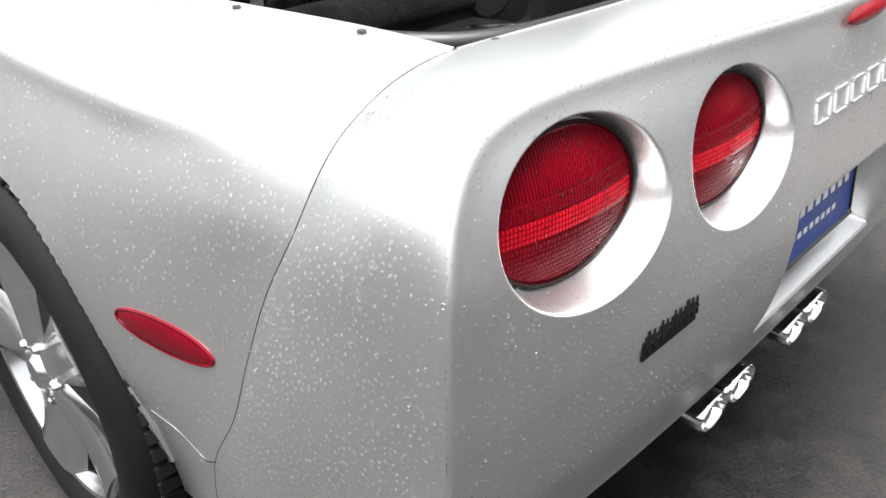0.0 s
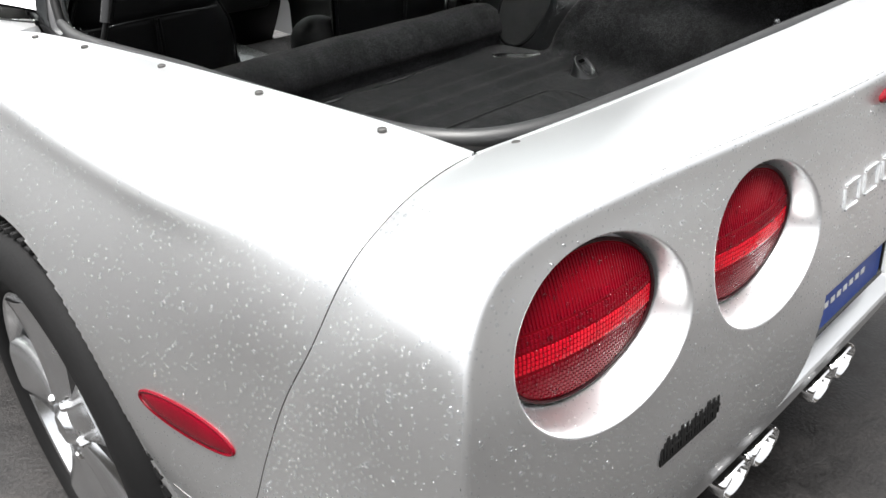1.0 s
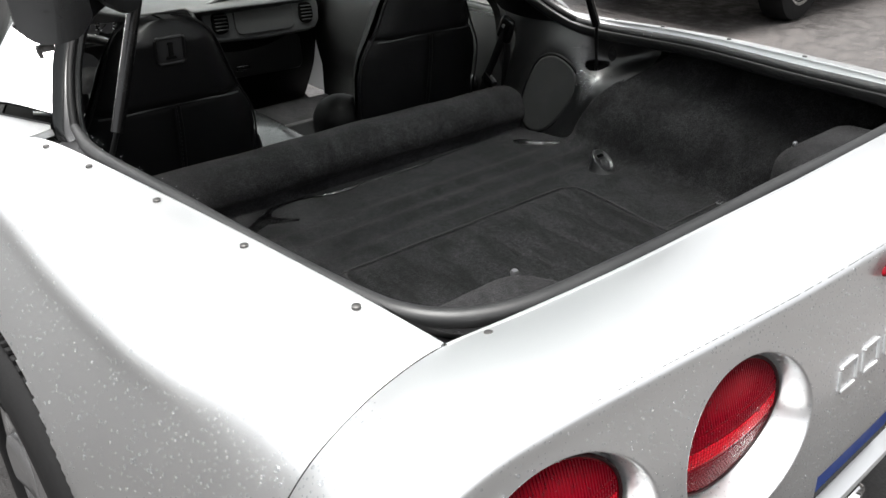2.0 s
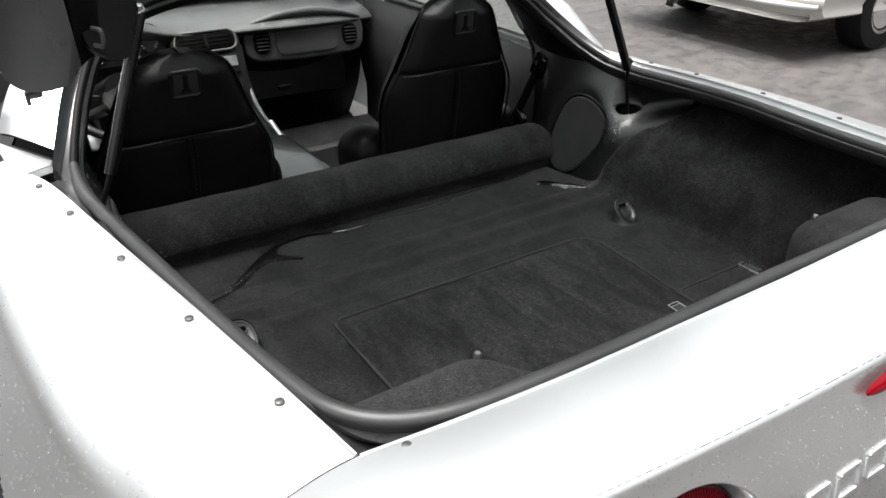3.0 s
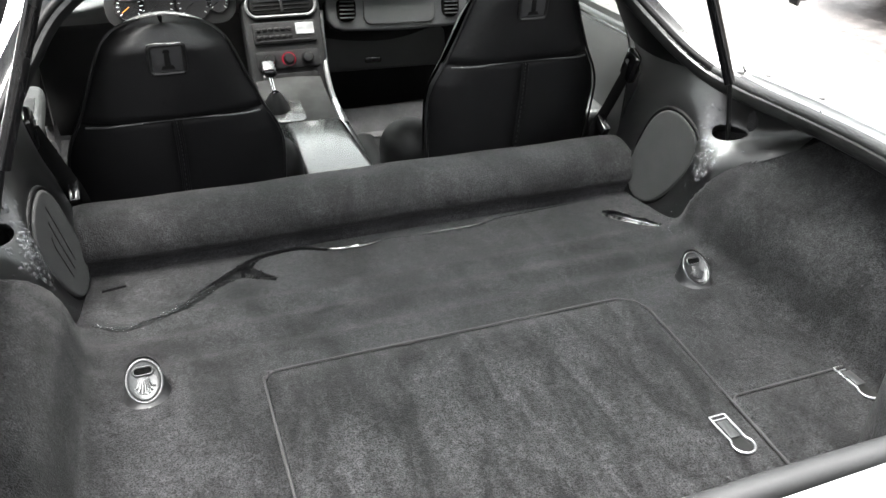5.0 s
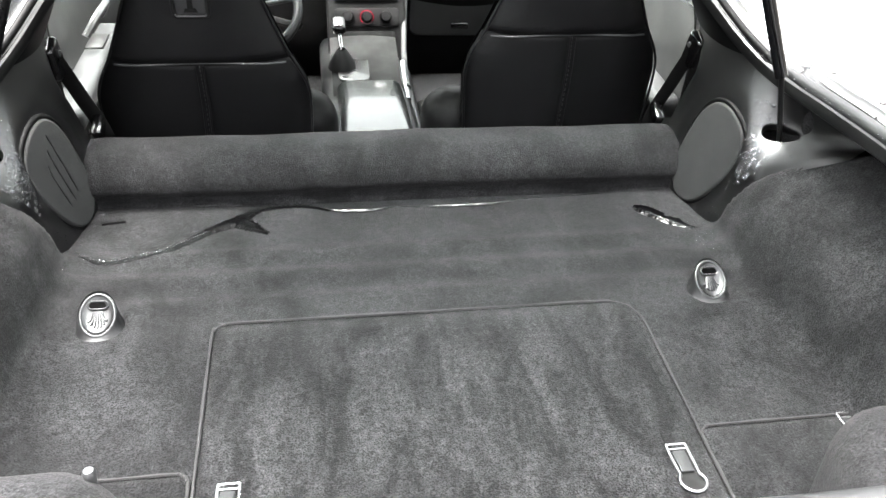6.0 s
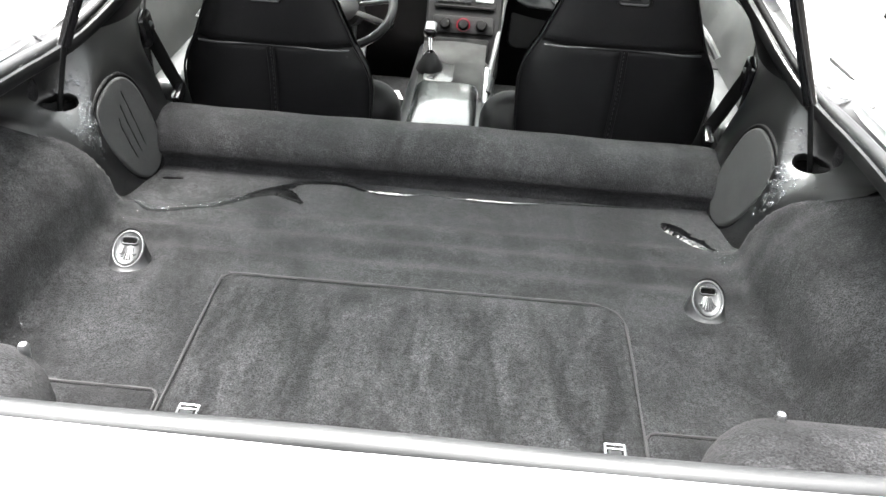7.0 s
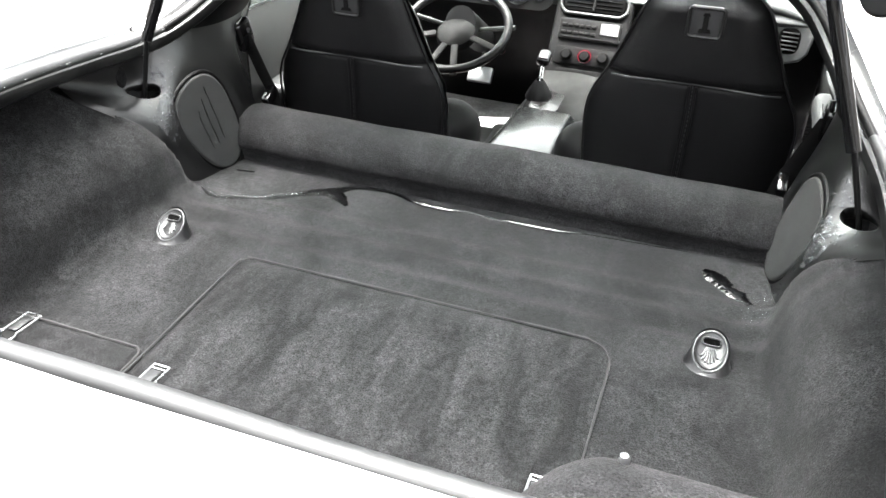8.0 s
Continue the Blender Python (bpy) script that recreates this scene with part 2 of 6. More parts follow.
red_marker = surface("marker_red", (0.12, 0.0008, 0.007), 0.2, 0.0, 0.2, 20, 400, 0.0, 0.0, 0.03, 0.0, 0.25)
plate_blue = surface("plate_blue", (0.03, 0.075, 0.33), 0.35, 0.0, 0.1, 10, 200)
white_paint = surface("white_paint", (0.8, 0.8, 0.79), 0.4, 0.0, 0.05, 10, 200)
beige_paint = surface("pale_paint", (0.50, 0.49, 0.465), 0.35, 0.0, 0.08, 3, 200, 0.0, 0.5)
orange = surface("amber_paint", (0.5, 0.16, 0.02), 0.4)
black_matt = surface("black_decal", (0.006, 0.006, 0.006), 0.6, spec=0.2)
vent_black = surface("vent_black", (0.0008, 0.0008, 0.0008), 0.8, spec=0.05)
gasket_shade = surface("gasket_shade", (0.020, 0.001, 0.002), 0.4, spec=0.25)


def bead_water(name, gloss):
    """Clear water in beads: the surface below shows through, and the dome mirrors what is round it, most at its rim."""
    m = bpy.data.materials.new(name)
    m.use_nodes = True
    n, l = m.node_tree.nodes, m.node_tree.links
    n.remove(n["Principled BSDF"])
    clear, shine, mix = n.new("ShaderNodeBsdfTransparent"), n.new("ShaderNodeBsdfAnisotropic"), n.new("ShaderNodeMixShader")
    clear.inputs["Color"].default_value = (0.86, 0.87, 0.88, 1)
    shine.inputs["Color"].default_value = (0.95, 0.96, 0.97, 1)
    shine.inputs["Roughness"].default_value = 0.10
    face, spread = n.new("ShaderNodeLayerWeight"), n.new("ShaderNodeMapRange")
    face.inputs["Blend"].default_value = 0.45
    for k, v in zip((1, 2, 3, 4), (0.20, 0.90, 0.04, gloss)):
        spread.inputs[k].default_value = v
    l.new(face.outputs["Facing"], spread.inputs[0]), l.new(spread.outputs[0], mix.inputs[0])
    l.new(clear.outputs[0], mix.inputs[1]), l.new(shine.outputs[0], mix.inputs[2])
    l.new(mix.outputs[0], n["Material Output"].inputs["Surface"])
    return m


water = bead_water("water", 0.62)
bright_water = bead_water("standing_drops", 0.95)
lens_water = glass("lens_water", (0.97, 0.98, 1.0), 1.33)
window_glass = glass("window_glass", (0.88, 0.93, 0.9), 1.45)
tinted = glass("tinted_glass", (0.48, 0.51, 0.50), 1.45)
paper = surface("paper_mat", (0.68, 0.66, 0.66), 0.8, 0.0, 0.12, 20, 300, 0.0003)
wet = surface("wet_carpet", (0.0022, 0.0022, 0.0024), 0.42, 0.0, 0.2, 30, 400, 0.0012, 0.0, 0.08, 0.0, 0.06)
figure_black = surface("figure_black", (0.002, 0.002, 0.002), 0.7, 0.0, 0.1, 20, 200, spec=0.15)


def asphalt():
    """Worn wet asphalt: aggregate grain, dark damp patches, pale dried and muddy ones, and painted light."""
    m = bpy.data.materials.new("wet_asphalt")
    m.use_nodes = True
    n, l = m.node_tree.nodes, m.node_tree.links
    p = n["Principled BSDF"]
    co = n.new("ShaderNodeTexCoord")
    patch, blot, grit = (n.new("ShaderNodeTexNoise") for _ in range(3))
    for node, sc, det, ro in ((patch, 0.55, 7, 0.62), (blot, 9.0, 8, 0.68), (grit, 110, 3, 0.6)):
        node.inputs["Scale"].default_value, node.inputs["Detail"].default_value, node.inputs["Roughness"].default_value = sc, det, ro
        l.new(co.outputs["Object"], node.inputs[0])
    r1 = n.new("ShaderNodeValToRGB")
    r1.color_ramp.elements[0].position, r1.color_ramp.elements[0].color = 0.34, (0.024, 0.0228, 0.0224, 1)
    r1.color_ramp.elements[1].position, r1.color_ramp.elements[1].color = 0.68, (0.053, 0.0475, 0.045, 1)
    mid = r1.color_ramp.elements.new(0.50)
    mid.color = (0.034, 0.0318, 0.031, 1)
    mixf = n.new("ShaderNodeMix")
    mixf.data_type = "FLOAT"
    mixf.inputs[0].default_value = 0.68
    l.new(patch.outputs["Fac"], mixf.inputs[2]), l.new(blot.outputs["Fac"], mixf.inputs[3])
    l.new(mixf.outputs[0], r1.inputs[0])
    sp = n.new("ShaderNodeMapRange")
    for k, v in zip((1, 2, 3, 4), (0.3, 0.7, 0.55, 1.45)):
        sp.inputs[k].default_value = v
    l.new(grit.outputs["Fac"], sp.inputs[0])
    # ground light put into the colour: darker by the car, paler to its right
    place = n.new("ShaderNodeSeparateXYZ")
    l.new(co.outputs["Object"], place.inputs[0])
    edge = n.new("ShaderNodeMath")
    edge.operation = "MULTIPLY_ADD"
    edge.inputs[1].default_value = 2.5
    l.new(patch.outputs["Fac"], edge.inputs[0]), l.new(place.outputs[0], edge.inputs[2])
    light_factor = n.new("ShaderNodeMapRange")
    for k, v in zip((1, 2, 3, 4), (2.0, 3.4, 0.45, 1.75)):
        light_factor.inputs[k].default_value = v
    l.new(edge.outputs[0], light_factor.inputs[0])
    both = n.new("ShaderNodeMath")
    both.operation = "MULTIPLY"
    l.new(light_factor.outputs[0], both.inputs[0]), l.new(sp.outputs[0], both.inputs[1])
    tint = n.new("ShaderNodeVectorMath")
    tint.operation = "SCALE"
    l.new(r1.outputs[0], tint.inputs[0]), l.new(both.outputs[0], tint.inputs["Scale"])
    l.new(tint.outputs[0], p.inputs["Base Color"])
    rr = n.new("ShaderNodeMapRange")
    for k, v in zip((1, 2, 3, 4), (0.42, 0.60, 0.28, 0.75)):
        rr.inputs[k].default_value = v
    l.new(mixf.outputs[0], rr.inputs[0]), l.new(rr.outputs[0], p.inputs["Roughness"])
    p.inputs["Specular IOR Level"].default_value = 0.28
    b1, b2 = n.new("ShaderNodeBump"), n.new("ShaderNodeBump")
    b1.inputs["Distance"].default_value, b2.inputs["Distance"].default_value = 0.002, 0.0008
    l.new(blot.outputs["Fac"], b2.inputs["Height"]), l.new(grit.outputs["Fac"], b1.inputs["Height"]), l.new(b2.outputs[0], b1.inputs["Normal"])
    l.new(b1.outputs[0], p.inputs["Normal"])
    return m


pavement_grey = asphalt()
badge_grey = surface("badge_grey", (0.017, 0.017, 0.018), 0.45)
mat_rubber = surface("floor_mat", (0.008, 0.008, 0.0085), 0.7, 0.0, 0.2, 10, 300, 0.0005)


piping_mat = surface("carpet_binding", (0.016, 0.0157, 0.016), 0.8, 0.0, 0.5, 40, 500, 0.0006)
console_skin = surface("console_skin", (0.033, 0.0354, 0.0348), 0.22, 0.0, 0.15, 8, 300, 0.0002, 0.3, 0.05)
damp_pool = surface("shallow_water", (0.0025, 0.0025, 0.0027), 0.10, 0.0, 0.2, 30, 160, 0.0015, 0.0, 0.05, 0.0, 0.4)
pool = surface("standing_water", (0.003, 0.003, 0.0033), 0.03, 0.0, 0.2, 20, 60, 0.0003, 1.0, 0.01)

# ---- the silver car: tail, quarter panels, wheels ----
car = thing("sports_car", "silver two-door sports coupe, wet with rain, rear hatch raised", "car")
FASCIA = [(0.42, 0.016), (0.46, 0.004), (0.5, -0.008), (0.56, -0.018), (0.63, -0.020), (0.70, -0.011), (0.765, 0.0), (0.80, 0.011), (0.83, 0.022), (0.86, 0.034), (0.892, 0.046)]
LAMPS = [(-0.628, 0.780), (-0.366, 0.770), (0.366, 0.770), (0.628, 0.780)]
LAMP_A, LAMP_B, LAMP_DEEP = 0.105, 0.078, 0.044


fascia_lean = soft_table(FASCIA, 0.016)


def fascia_y(x, z):
    """The tail's face: it bows forwards to the sides and leans with height."""
    return 0.062 + 0.038 * (abs(x) / 0.8) ** 3 + fascia_lean(z)


def cove(x, z):
    """The rounding of the crest and a shallow hollow below it."""
    d = float(np.sqrt(((CREST_LINE - (-abs(x), z)) ** 2).sum(1).min()))
    return 0.009 * math.exp(-d / 0.0042) + 0.011 * (1 - math.exp(-d / 0.014)) * math.exp(-d / 0.040)


def fascia_point(x, z, recess=True):
    y = fascia_y(x, z) + cove(x, z)
    for cx, cz in LAMPS if recess else ():
        r = math.hypot((x - cx) / LAMP_A, (z - cz) / LAMP_B)
        if r < 1.15:
            y += (LAMP_DEEP + 0.012 * (cz - z) / LAMP_B) * (1 - smooth01(0.95, 1.08, r))
    q = max(abs(x) - 0.215, abs(z - 0.553) - 0.088)
    if q < 0.012:
        y += 0.07 * (1 - smooth01(-0.012, 0.010, q))
    return (x, y, z)


CREST = [(0, 0.869), (-0.2, 0.876), (-0.37, 0.884), (-0.5, 0.889), (-0.6, 0.890), (-0.68, 0.885), (-0.735, 0.868), (-0.772, 0.828), (-0.793, 0.77), (-0.806, 0.70), (-0.813, 0.62), (-0.810, 0.52), (-0.795, 0.41), (-0.775, 0.28)]
EDGE = [(0, 0.250, 0.894), (-0.18, 0.252, 0.894), (-0.36, 0.256, 0.892), (-0.5, 0.266, 0.889), (-0.603, 0.279, 0.885), (-0.68, 0.275, 0.876), (-0.738, 0.272, 0.853), (-0.775, 0.274, 0.82), (-0.806, 0.288, 0.755), (-0.822, 0.322, 0.68), (-0.836, 0.35, 0.595), (-0.846, 0.378, 0.51), (-0.85, 0.435, 0.41), (-0.842, 0.47, 0.28)]


CREST_LINE = np.array([spline(CREST, k / 4000) for k in range(4001)])


def crest_point(u):
    x, z = spline(CREST, u)
    return np.array((x, fascia_y(x, z) + 0.009, z))


def skirt_point(u, w):
    """From the crest round the tail's face (w 0) to the hatch edge and the seam (w 1)."""
    a, b = crest_point(u), spline(EDGE, u)
    side = smooth01(0.32, 0.72, u)
    out = np.array((-0.022 * smooth01(0.3, 0.6, u), -0.010, 0.020 * (1 - side)))
    mid = (a + b) / 2 + out
    return (1 - w) ** 2 * a + 2 * w * (1 - w) * mid + w * w * b


def fascia_low(x):
    return 0.372 - 0.092 * smooth01(0.60, 0.775, abs(x))


def fascia_upper(u, v):
    """From the crest (v 0) inwards to the face's level axis (v 1)."""
    x, z = spline(CREST, u)
    k = v ** 1.5
    return fascia_point(x + (0.6 * x - x) * k, z + (0.62 - z) * k)


def fascia_lower(u, v):
    x = 0.775 * (2 * u - 1)
    z = fascia_low(x)
    return fascia_point(x + (0.6 * x - x) * v, z + (0.62 - z) * v)


CRESTS = []
for k in range(121):
    x, z = spline(CREST, k / 120)
    if not CRESTS or abs(x) > abs(CRESTS[-1][0]):
        CRESTS.append((x, z))

half = join(grid(skirt_point, 520, 14), grid(fascia_upper, 520, 90))
bumper = join(mirrored(half), half, grid(fascia_lower, 480, 70))
# the lamp recesses are cut out and closed with round collars
cut = [f for f in bumper.faces if f.calc_center_median().y < 0.2 and any(math.hypot((f.calc_center_median().x - cx) / LAMP_A, (f.calc_center_median().z - cz) / LAMP_B) < 1.09 for cx, cz in LAMPS)]
bmesh.ops.delete(bumper, geom=cut, context="FACES")
bmesh.ops.remove_doubles(bumper, verts=bumper.verts, dist=0.0006)
bumper_cover = part("bumper_cover", bumper, paint, car, "silver painted rear bumper cover beaded with rain", sharp=30)

for cx, cz in LAMPS:
    def collar(u, v):
        a, r = 2 * math.pi * u, 0.88 + 0.28 * v
        px, pz = cx + LAMP_A * r * math.cos(a), cz + LAMP_B * r * math.sin(a)
        q = fascia_point(px, pz)
        return (q[0], q[1] - 0.0002, q[2])
    part("lamp_recess", grid(collar, 160, 30, closed_u=True), paint, bumper_cover, sharp=80)

# the underside of the tail
part("tail_underside", grid(lambda u, v: (-0.79 + 1.58 * u, fascia_y(-0.79 + 1.58 * u, 0.374) + 0.003 + 0.5 * v, 0.374 - 0.05 * math.sin(math.pi * v) - 0.04 * v), 12, 10), black_plastic, car)


rim_x = soft_table([(0.278, 0.603), (0.38, 0.617), (0.575, 0.640), (0.77, 0.664), (0.96, 0.684), (1.06, 0.692), (1.16, 0.705), (1.21, 0.728), (1.35, 0.735)], 0.025)
rim_z = soft_table([(0.278, 0.886), (0.38, 0.891), (0.575, 0.889), (0.77, 0.885), (0.96, 0.876), (1.2, 0.858), (1.35, 0.845)], 0.04)


AXLE_Y, AXLE_Z, ARCH, ARCH_HIGH = 0.925, 0.325, 0.378, 0.346


flank_base = soft_table([(0.2, 0.80), (0.35, 0.838), (0.45, 0.846), (0.59, 0.842), (0.70, 0.820), (0.80, 0.790)], 0.04)
flank_swell = soft_table([(0.2, 0.03), (0.45, 0.05), (0.6, 0.052), (0.70, 0.045), (0.80, 0.035)], 0.05)


def flank_x(y, z):
    """The quarter panel's distance from the middle, below the shoulder."""
    swell = smooth01(0.1, 0.85, y)
    return flank_base(z) + swell * flank_swell(z)


def flank_point(y, w):
    """A point of the flank's upright section at y: w runs from the hatch edge to the lower edge."""
    top_x, top_z = rim_x(y), rim_z(y)
    side = flank_x(y, 0.80) - 0.008
    span = side - top_x
    prof = [(top_x, top_z), (top_x + min(0.060, 0.32 * span), top_z - 0.006), (top_x + min(0.115, 0.66 * span), top_z - 0.026), (side, 0.822)]
    prof += [(flank_x(y, z), z) for z in (0.78 - 0.51 * k / 6 for k in range(7))]
    x, z = spline(prof, w)
    return np.array((-x, y, z))


def quarter_point(s, w):
    b = spline(EDGE, 4 / 13 + (9 / 13) * w)
    y = b[1] + (1.30 - b[1]) * s
    shift = b - flank_point(b[1], w)
    return flank_point(y, w) + shift * (1 - smooth01(0, 0.3, s)) + np.array((0, 0.0016, 0)) * (1 - s)


quarter = grid(quarter_point, 190, 90)
# the wheel arch is cut out of it, its edge drawn onto the circle
reach = {v: math.hypot((v.co.y - AXLE_Y) / ARCH, (v.co.z - AXLE_Z) / ARCH_HIGH) for v in quarter.verts}
bmesh.ops.delete(quarter, geom=[f for f in quarter.faces if sum(reach[v] for v in f.verts) / len(f.verts) < 1], context="FACES")
for v in {v for e in quarter.edges if len(e.link_faces) == 1 for v in e.verts if reach[v] < 1.034}:
    k = 1 / reach[v]
    v.co.y, v.co.z = AXLE_Y + (v.co.y - AXLE_Y) * k, AXLE_Z + (v.co.z - AXLE_Z) * k
skin = BVHTree.FromBMesh(quarter)


def skin_x(y, z, out=0.0):
    """The left flank's surface at y, z, moved outwards."""
    hit = skin.ray_cast(Vector((-2, y, z)), Vector((1, 0, 0)))[0]
    return (hit.x if hit else -flank_x(y, z)) - out


right_quarter = mirrored(quarter)
part("quarter_panel", quarter, paint, car, "silver quarter panel with water beads and a flared wheel arch", sharp=60)
part("quarter_panel", right_quarter, paint, car, sharp=60)
for sgn in (1, -1):
    # dark backing behind the panel seam
    part("seam_backing", grid(lambda u, w: ((skirt_point(0.34 + 0.62 * u, 1.0) + np.array((0.006, 0.02 * (w - 0.5), -0.005))) * (sgn, 1, 1)), 50, 3), dark_paint, car)
    part("arch_lip", tube([(-sgn * (flank_x(AXLE_Y + (ARCH - 0.002) * math.cos(a), AXLE_Z + ARCH_HIGH * math.sin(a)) - 0.008), AXLE_Y + (ARCH - 0.002) * math.cos(a), AXLE_Z + (ARCH_HIGH - 0.002) * math.sin(a)) for a in np.linspace(0.05, math.pi - 0.05, 16)], 0.006, 60, 8), paint, car)
    part("wheel_well", grid(lambda u, v: (-sgn * (0.70 + 0.16 * v), AXLE_Y + (ARCH - 0.004) * math.cos(math.pi * u), AXLE_Z + (ARCH_HIGH - 0.002) * math.sin(math.pi * u)), 30, 4), black_plastic, car)
    part("wheel_well_back", lathe([(0.0, 0.0), (ARCH_HIGH, 0.0)], 40, pose(-sgn * 0.70, AXLE_Y, AXLE_Z, 0, 90, 0)), black_plastic, car)

# side marker lamp in the left and right flank
def marker(u, v):
    a, r = 2 * math.pi * u, v
    yy, zz = 0.485 + 0.080 * r * math.cos(a), 0.575 + 0.019 * r * math.sin(a)
    bulge = 0.0035 * math.sqrt(max(1 - r * r, 0.0))
    return (skin_x(yy, zz, 0.0008 + bulge), yy, zz)


mk = grid(marker, 48, 8, closed_u=True)
bmesh.ops.remove_doubles(mk, verts=mk.verts, dist=1e-5)
rim_mk = tube([(skin_x(0.485 + 0.081 * math.cos(a), 0.575 + 0.020 * math.sin(a), 0.0005), 0.485 + 0.081 * math.cos(a), 0.575 + 0.020 * math.sin(a)) for a in np.linspace(0, 2 * math.pi, 40)], 0.0022, 80, 6)
for sgn, b, c in ((1, mk, rim_mk), (-1, mirrored(mk), mirrored(rim_mk))):
    s = part("side_marker", b, red_marker, car, "red almond-shaped side marker lamp")
    part("marker_gasket", c, red_marker, s)


# tail lamps: a domed lens in a recess, with a gasket, a brighter band and fine ribs
def lens_y(cx, cz, px, pz):
    r2 = ((px - cx) / (LAMP_A * 0.915)) ** 2 + ((pz - cz) / (LAMP_B * 0.915)) ** 2
    return fascia_y(px, pz) + LAMP_DEEP + 0.012 * (cz - pz) / LAMP_B - 0.010 - 0.010 * (1 - min(r2, 1))


for cx, cz in LAMPS:
    a, b = LAMP_A * 0.915, LAMP_B * 0.915

    def lens(u, v):
        px, pz = cx + a * v * math.cos(2 * math.pi * u), cz + b * v * math.sin(2 * math.pi * u)
        return (px, lens_y(cx, cz, px, pz), pz)

    bm = grid(lens, 64, 14, closed_u=True)
    bmesh.ops.remove_doubles(bm, verts=bm.verts, dist=1e-5)
    lamp = part("tail_lamp", bm, red_lens, car, "oval red tail lamp set deep in the bumper")
    # gasket near-black: the thin shadow round the lens is put into its colour
    part("gasket", tube([(cx + (a + 0.001) * math.cos(t), lens_y(cx, cz, cx + a * math.cos(t), cz + b * math.sin(t)) - 0.001, cz + (b + 0.001) * math.sin(t)) for t in np.linspace(0, 2 * math.pi, 48)], 0.0020, 96, 8), gasket_shade, lamp)

    def ribs(z0, z1, n, mat_, tall, dots, name):
        """Fine moulded ribs or studs on the lens between two heights."""
        bm = bmesh.new()
        for k in range(n):
            x0 = cx - a + (k + 0.5) * 2 * a / n
            w = 2 * a / n * 0.33
            rows = dots if dots else 1
            for j in range(rows):
                za, zb = z0 + (z1 - z0) * j / rows, z0 + (z1 - z0) * (j + (0.72 if dots else 1)) / rows
                lim = b * math.sqrt(max(0.0, 0.93 - ((x0 - cx) / a) ** 2))
                za, zb = max(za, cz - lim), min(zb, cz + lim)
                if zb - za < 0.0015:
                    continue
                q = []
                for px, pz in ((x0 - w, za), (x0 + w, za), (x0 + w, zb), (x0 - w, zb)):
                    q.append((px, lens_y(cx, cz, px, pz) + 0.0004, pz))
                base = [bm.verts.new(p) for p in q]
                top = [bm.verts.new((cx0 + (x0 - cx0) * 0.35, yy - tall, zz)) for cx0, yy, zz in q]
                bm.faces.new(top)
                for e in range(4):
                    bm.faces.new((base[e], base[(e + 1) % 4], top[(e + 1) % 4], top[e]))
        return part(name, bm, mat_, lamp, smooth=False)

    ribs(cz + 0.022, cz + b * 0.95, 52, red_dark, 0.0018, 0, "lens_ribs")
    ribs(cz + 0.006, cz + 0.020, 46, red_dark, 0.0014, 3, "upper_studs")
    ribs(cz - 0.016, cz + 0.004, 46, red_bright, 0.0013, 4, "reflector_band")
    ribs(cz - b * 0.95, cz - 0.019, 44, red_dark, 0.0014, 9, "lens_studs")

# the high third brake lamp in the crest, at the middle
def third(u, v):
    x = -0.075 + 0.15 * u
    half_h = 0.011 * math.sqrt(max(1 - ((x) / 0.0752) ** 2, 0.0)) + 0.0005
    z = 0.850 + half_h * (2 * v - 1)
    return (x, fascia_y(x, z) - 0.002 - 0.005 * (1 - (2 * v - 1) ** 2) * (half_h / 0.011), z)


part("brake_lamp", grid(third, 40, 8), red_lens, car, "slim red high brake lamp in the tail's crest")

# round bright fasteners along the hatch edge
for sgn in (1, -1):
    for y in (0.383, 0.575, 0.767, 0.962, 1.115):
        f = part("edge_clip", lathe([(0.0, 0.0012), (0.0036, 0.0011), (0.0050, 0.0003), (0.0052, -0.003)], 20), clip_metal, car)
        f.location = (-sgn * (rim_x(y) + 0.014), y, rim_z(y) + 0.001)
for x in (-0.56, -0.332, -0.107, 0.021, 0.12, 0.332, 0.56):
    f = part("edge_clip", lathe([(0.0, 0.0012), (0.0036, 0.0011), (0.0050, 0.0003), (0.0052, -0.003)], 20), clip_metal, car)
    f.location = (x, table([(0, 0.243), (0.36, 0.249), (0.5, 0.256), (0.6, 0.268)], abs(x)), 0.893 - 0.006 * abs(x))

# the raised letters on the tail, drawn as plain open strokes, and the dark decal
for k in range(7):
    x0 = -0.196 + k * 0.058
    strokes = [[(0.0, 0.003), (0.005, 0.025)], [(0.008, 0.028), (0.046, 0.028)], [(0.002, 0.0), (0.038, 0.0)], [(0.041, 0.003), (0.047, 0.025)]]
    bms = []
    for (ax, az), (bx, bz) in strokes:
        p0, p1 = ((x0 + qx, fascia_y(x0 + qx, 0.751 + qz) - 0.0008, 0.751 + qz) for qx, qz in ((ax, az), (bx, bz)))
        bms.append(tube([p0, p1], 0.0018, 2, 6))
    part("raised_letter", join(*bms), paint, car)
for k in range(22):
    x0 = -0.566 + 0.0046 * k
    z0 = 0.610 + 0.0004 * k
    hgt = 0.017 + 0.009 * ((k * 7) % 5) / 4
    m = axes((x0, fascia_y(x0, z0) + cove(x0, z0) - 0.0006, z0 + hgt / 2), (1, -0.05, 0), (0, 0.12, 1))
    part("decal_bar", rbox((0.0030 + 0.0012 * (k % 3), hgt, 0.002), 0.0005, 1, m), black_matt, car)
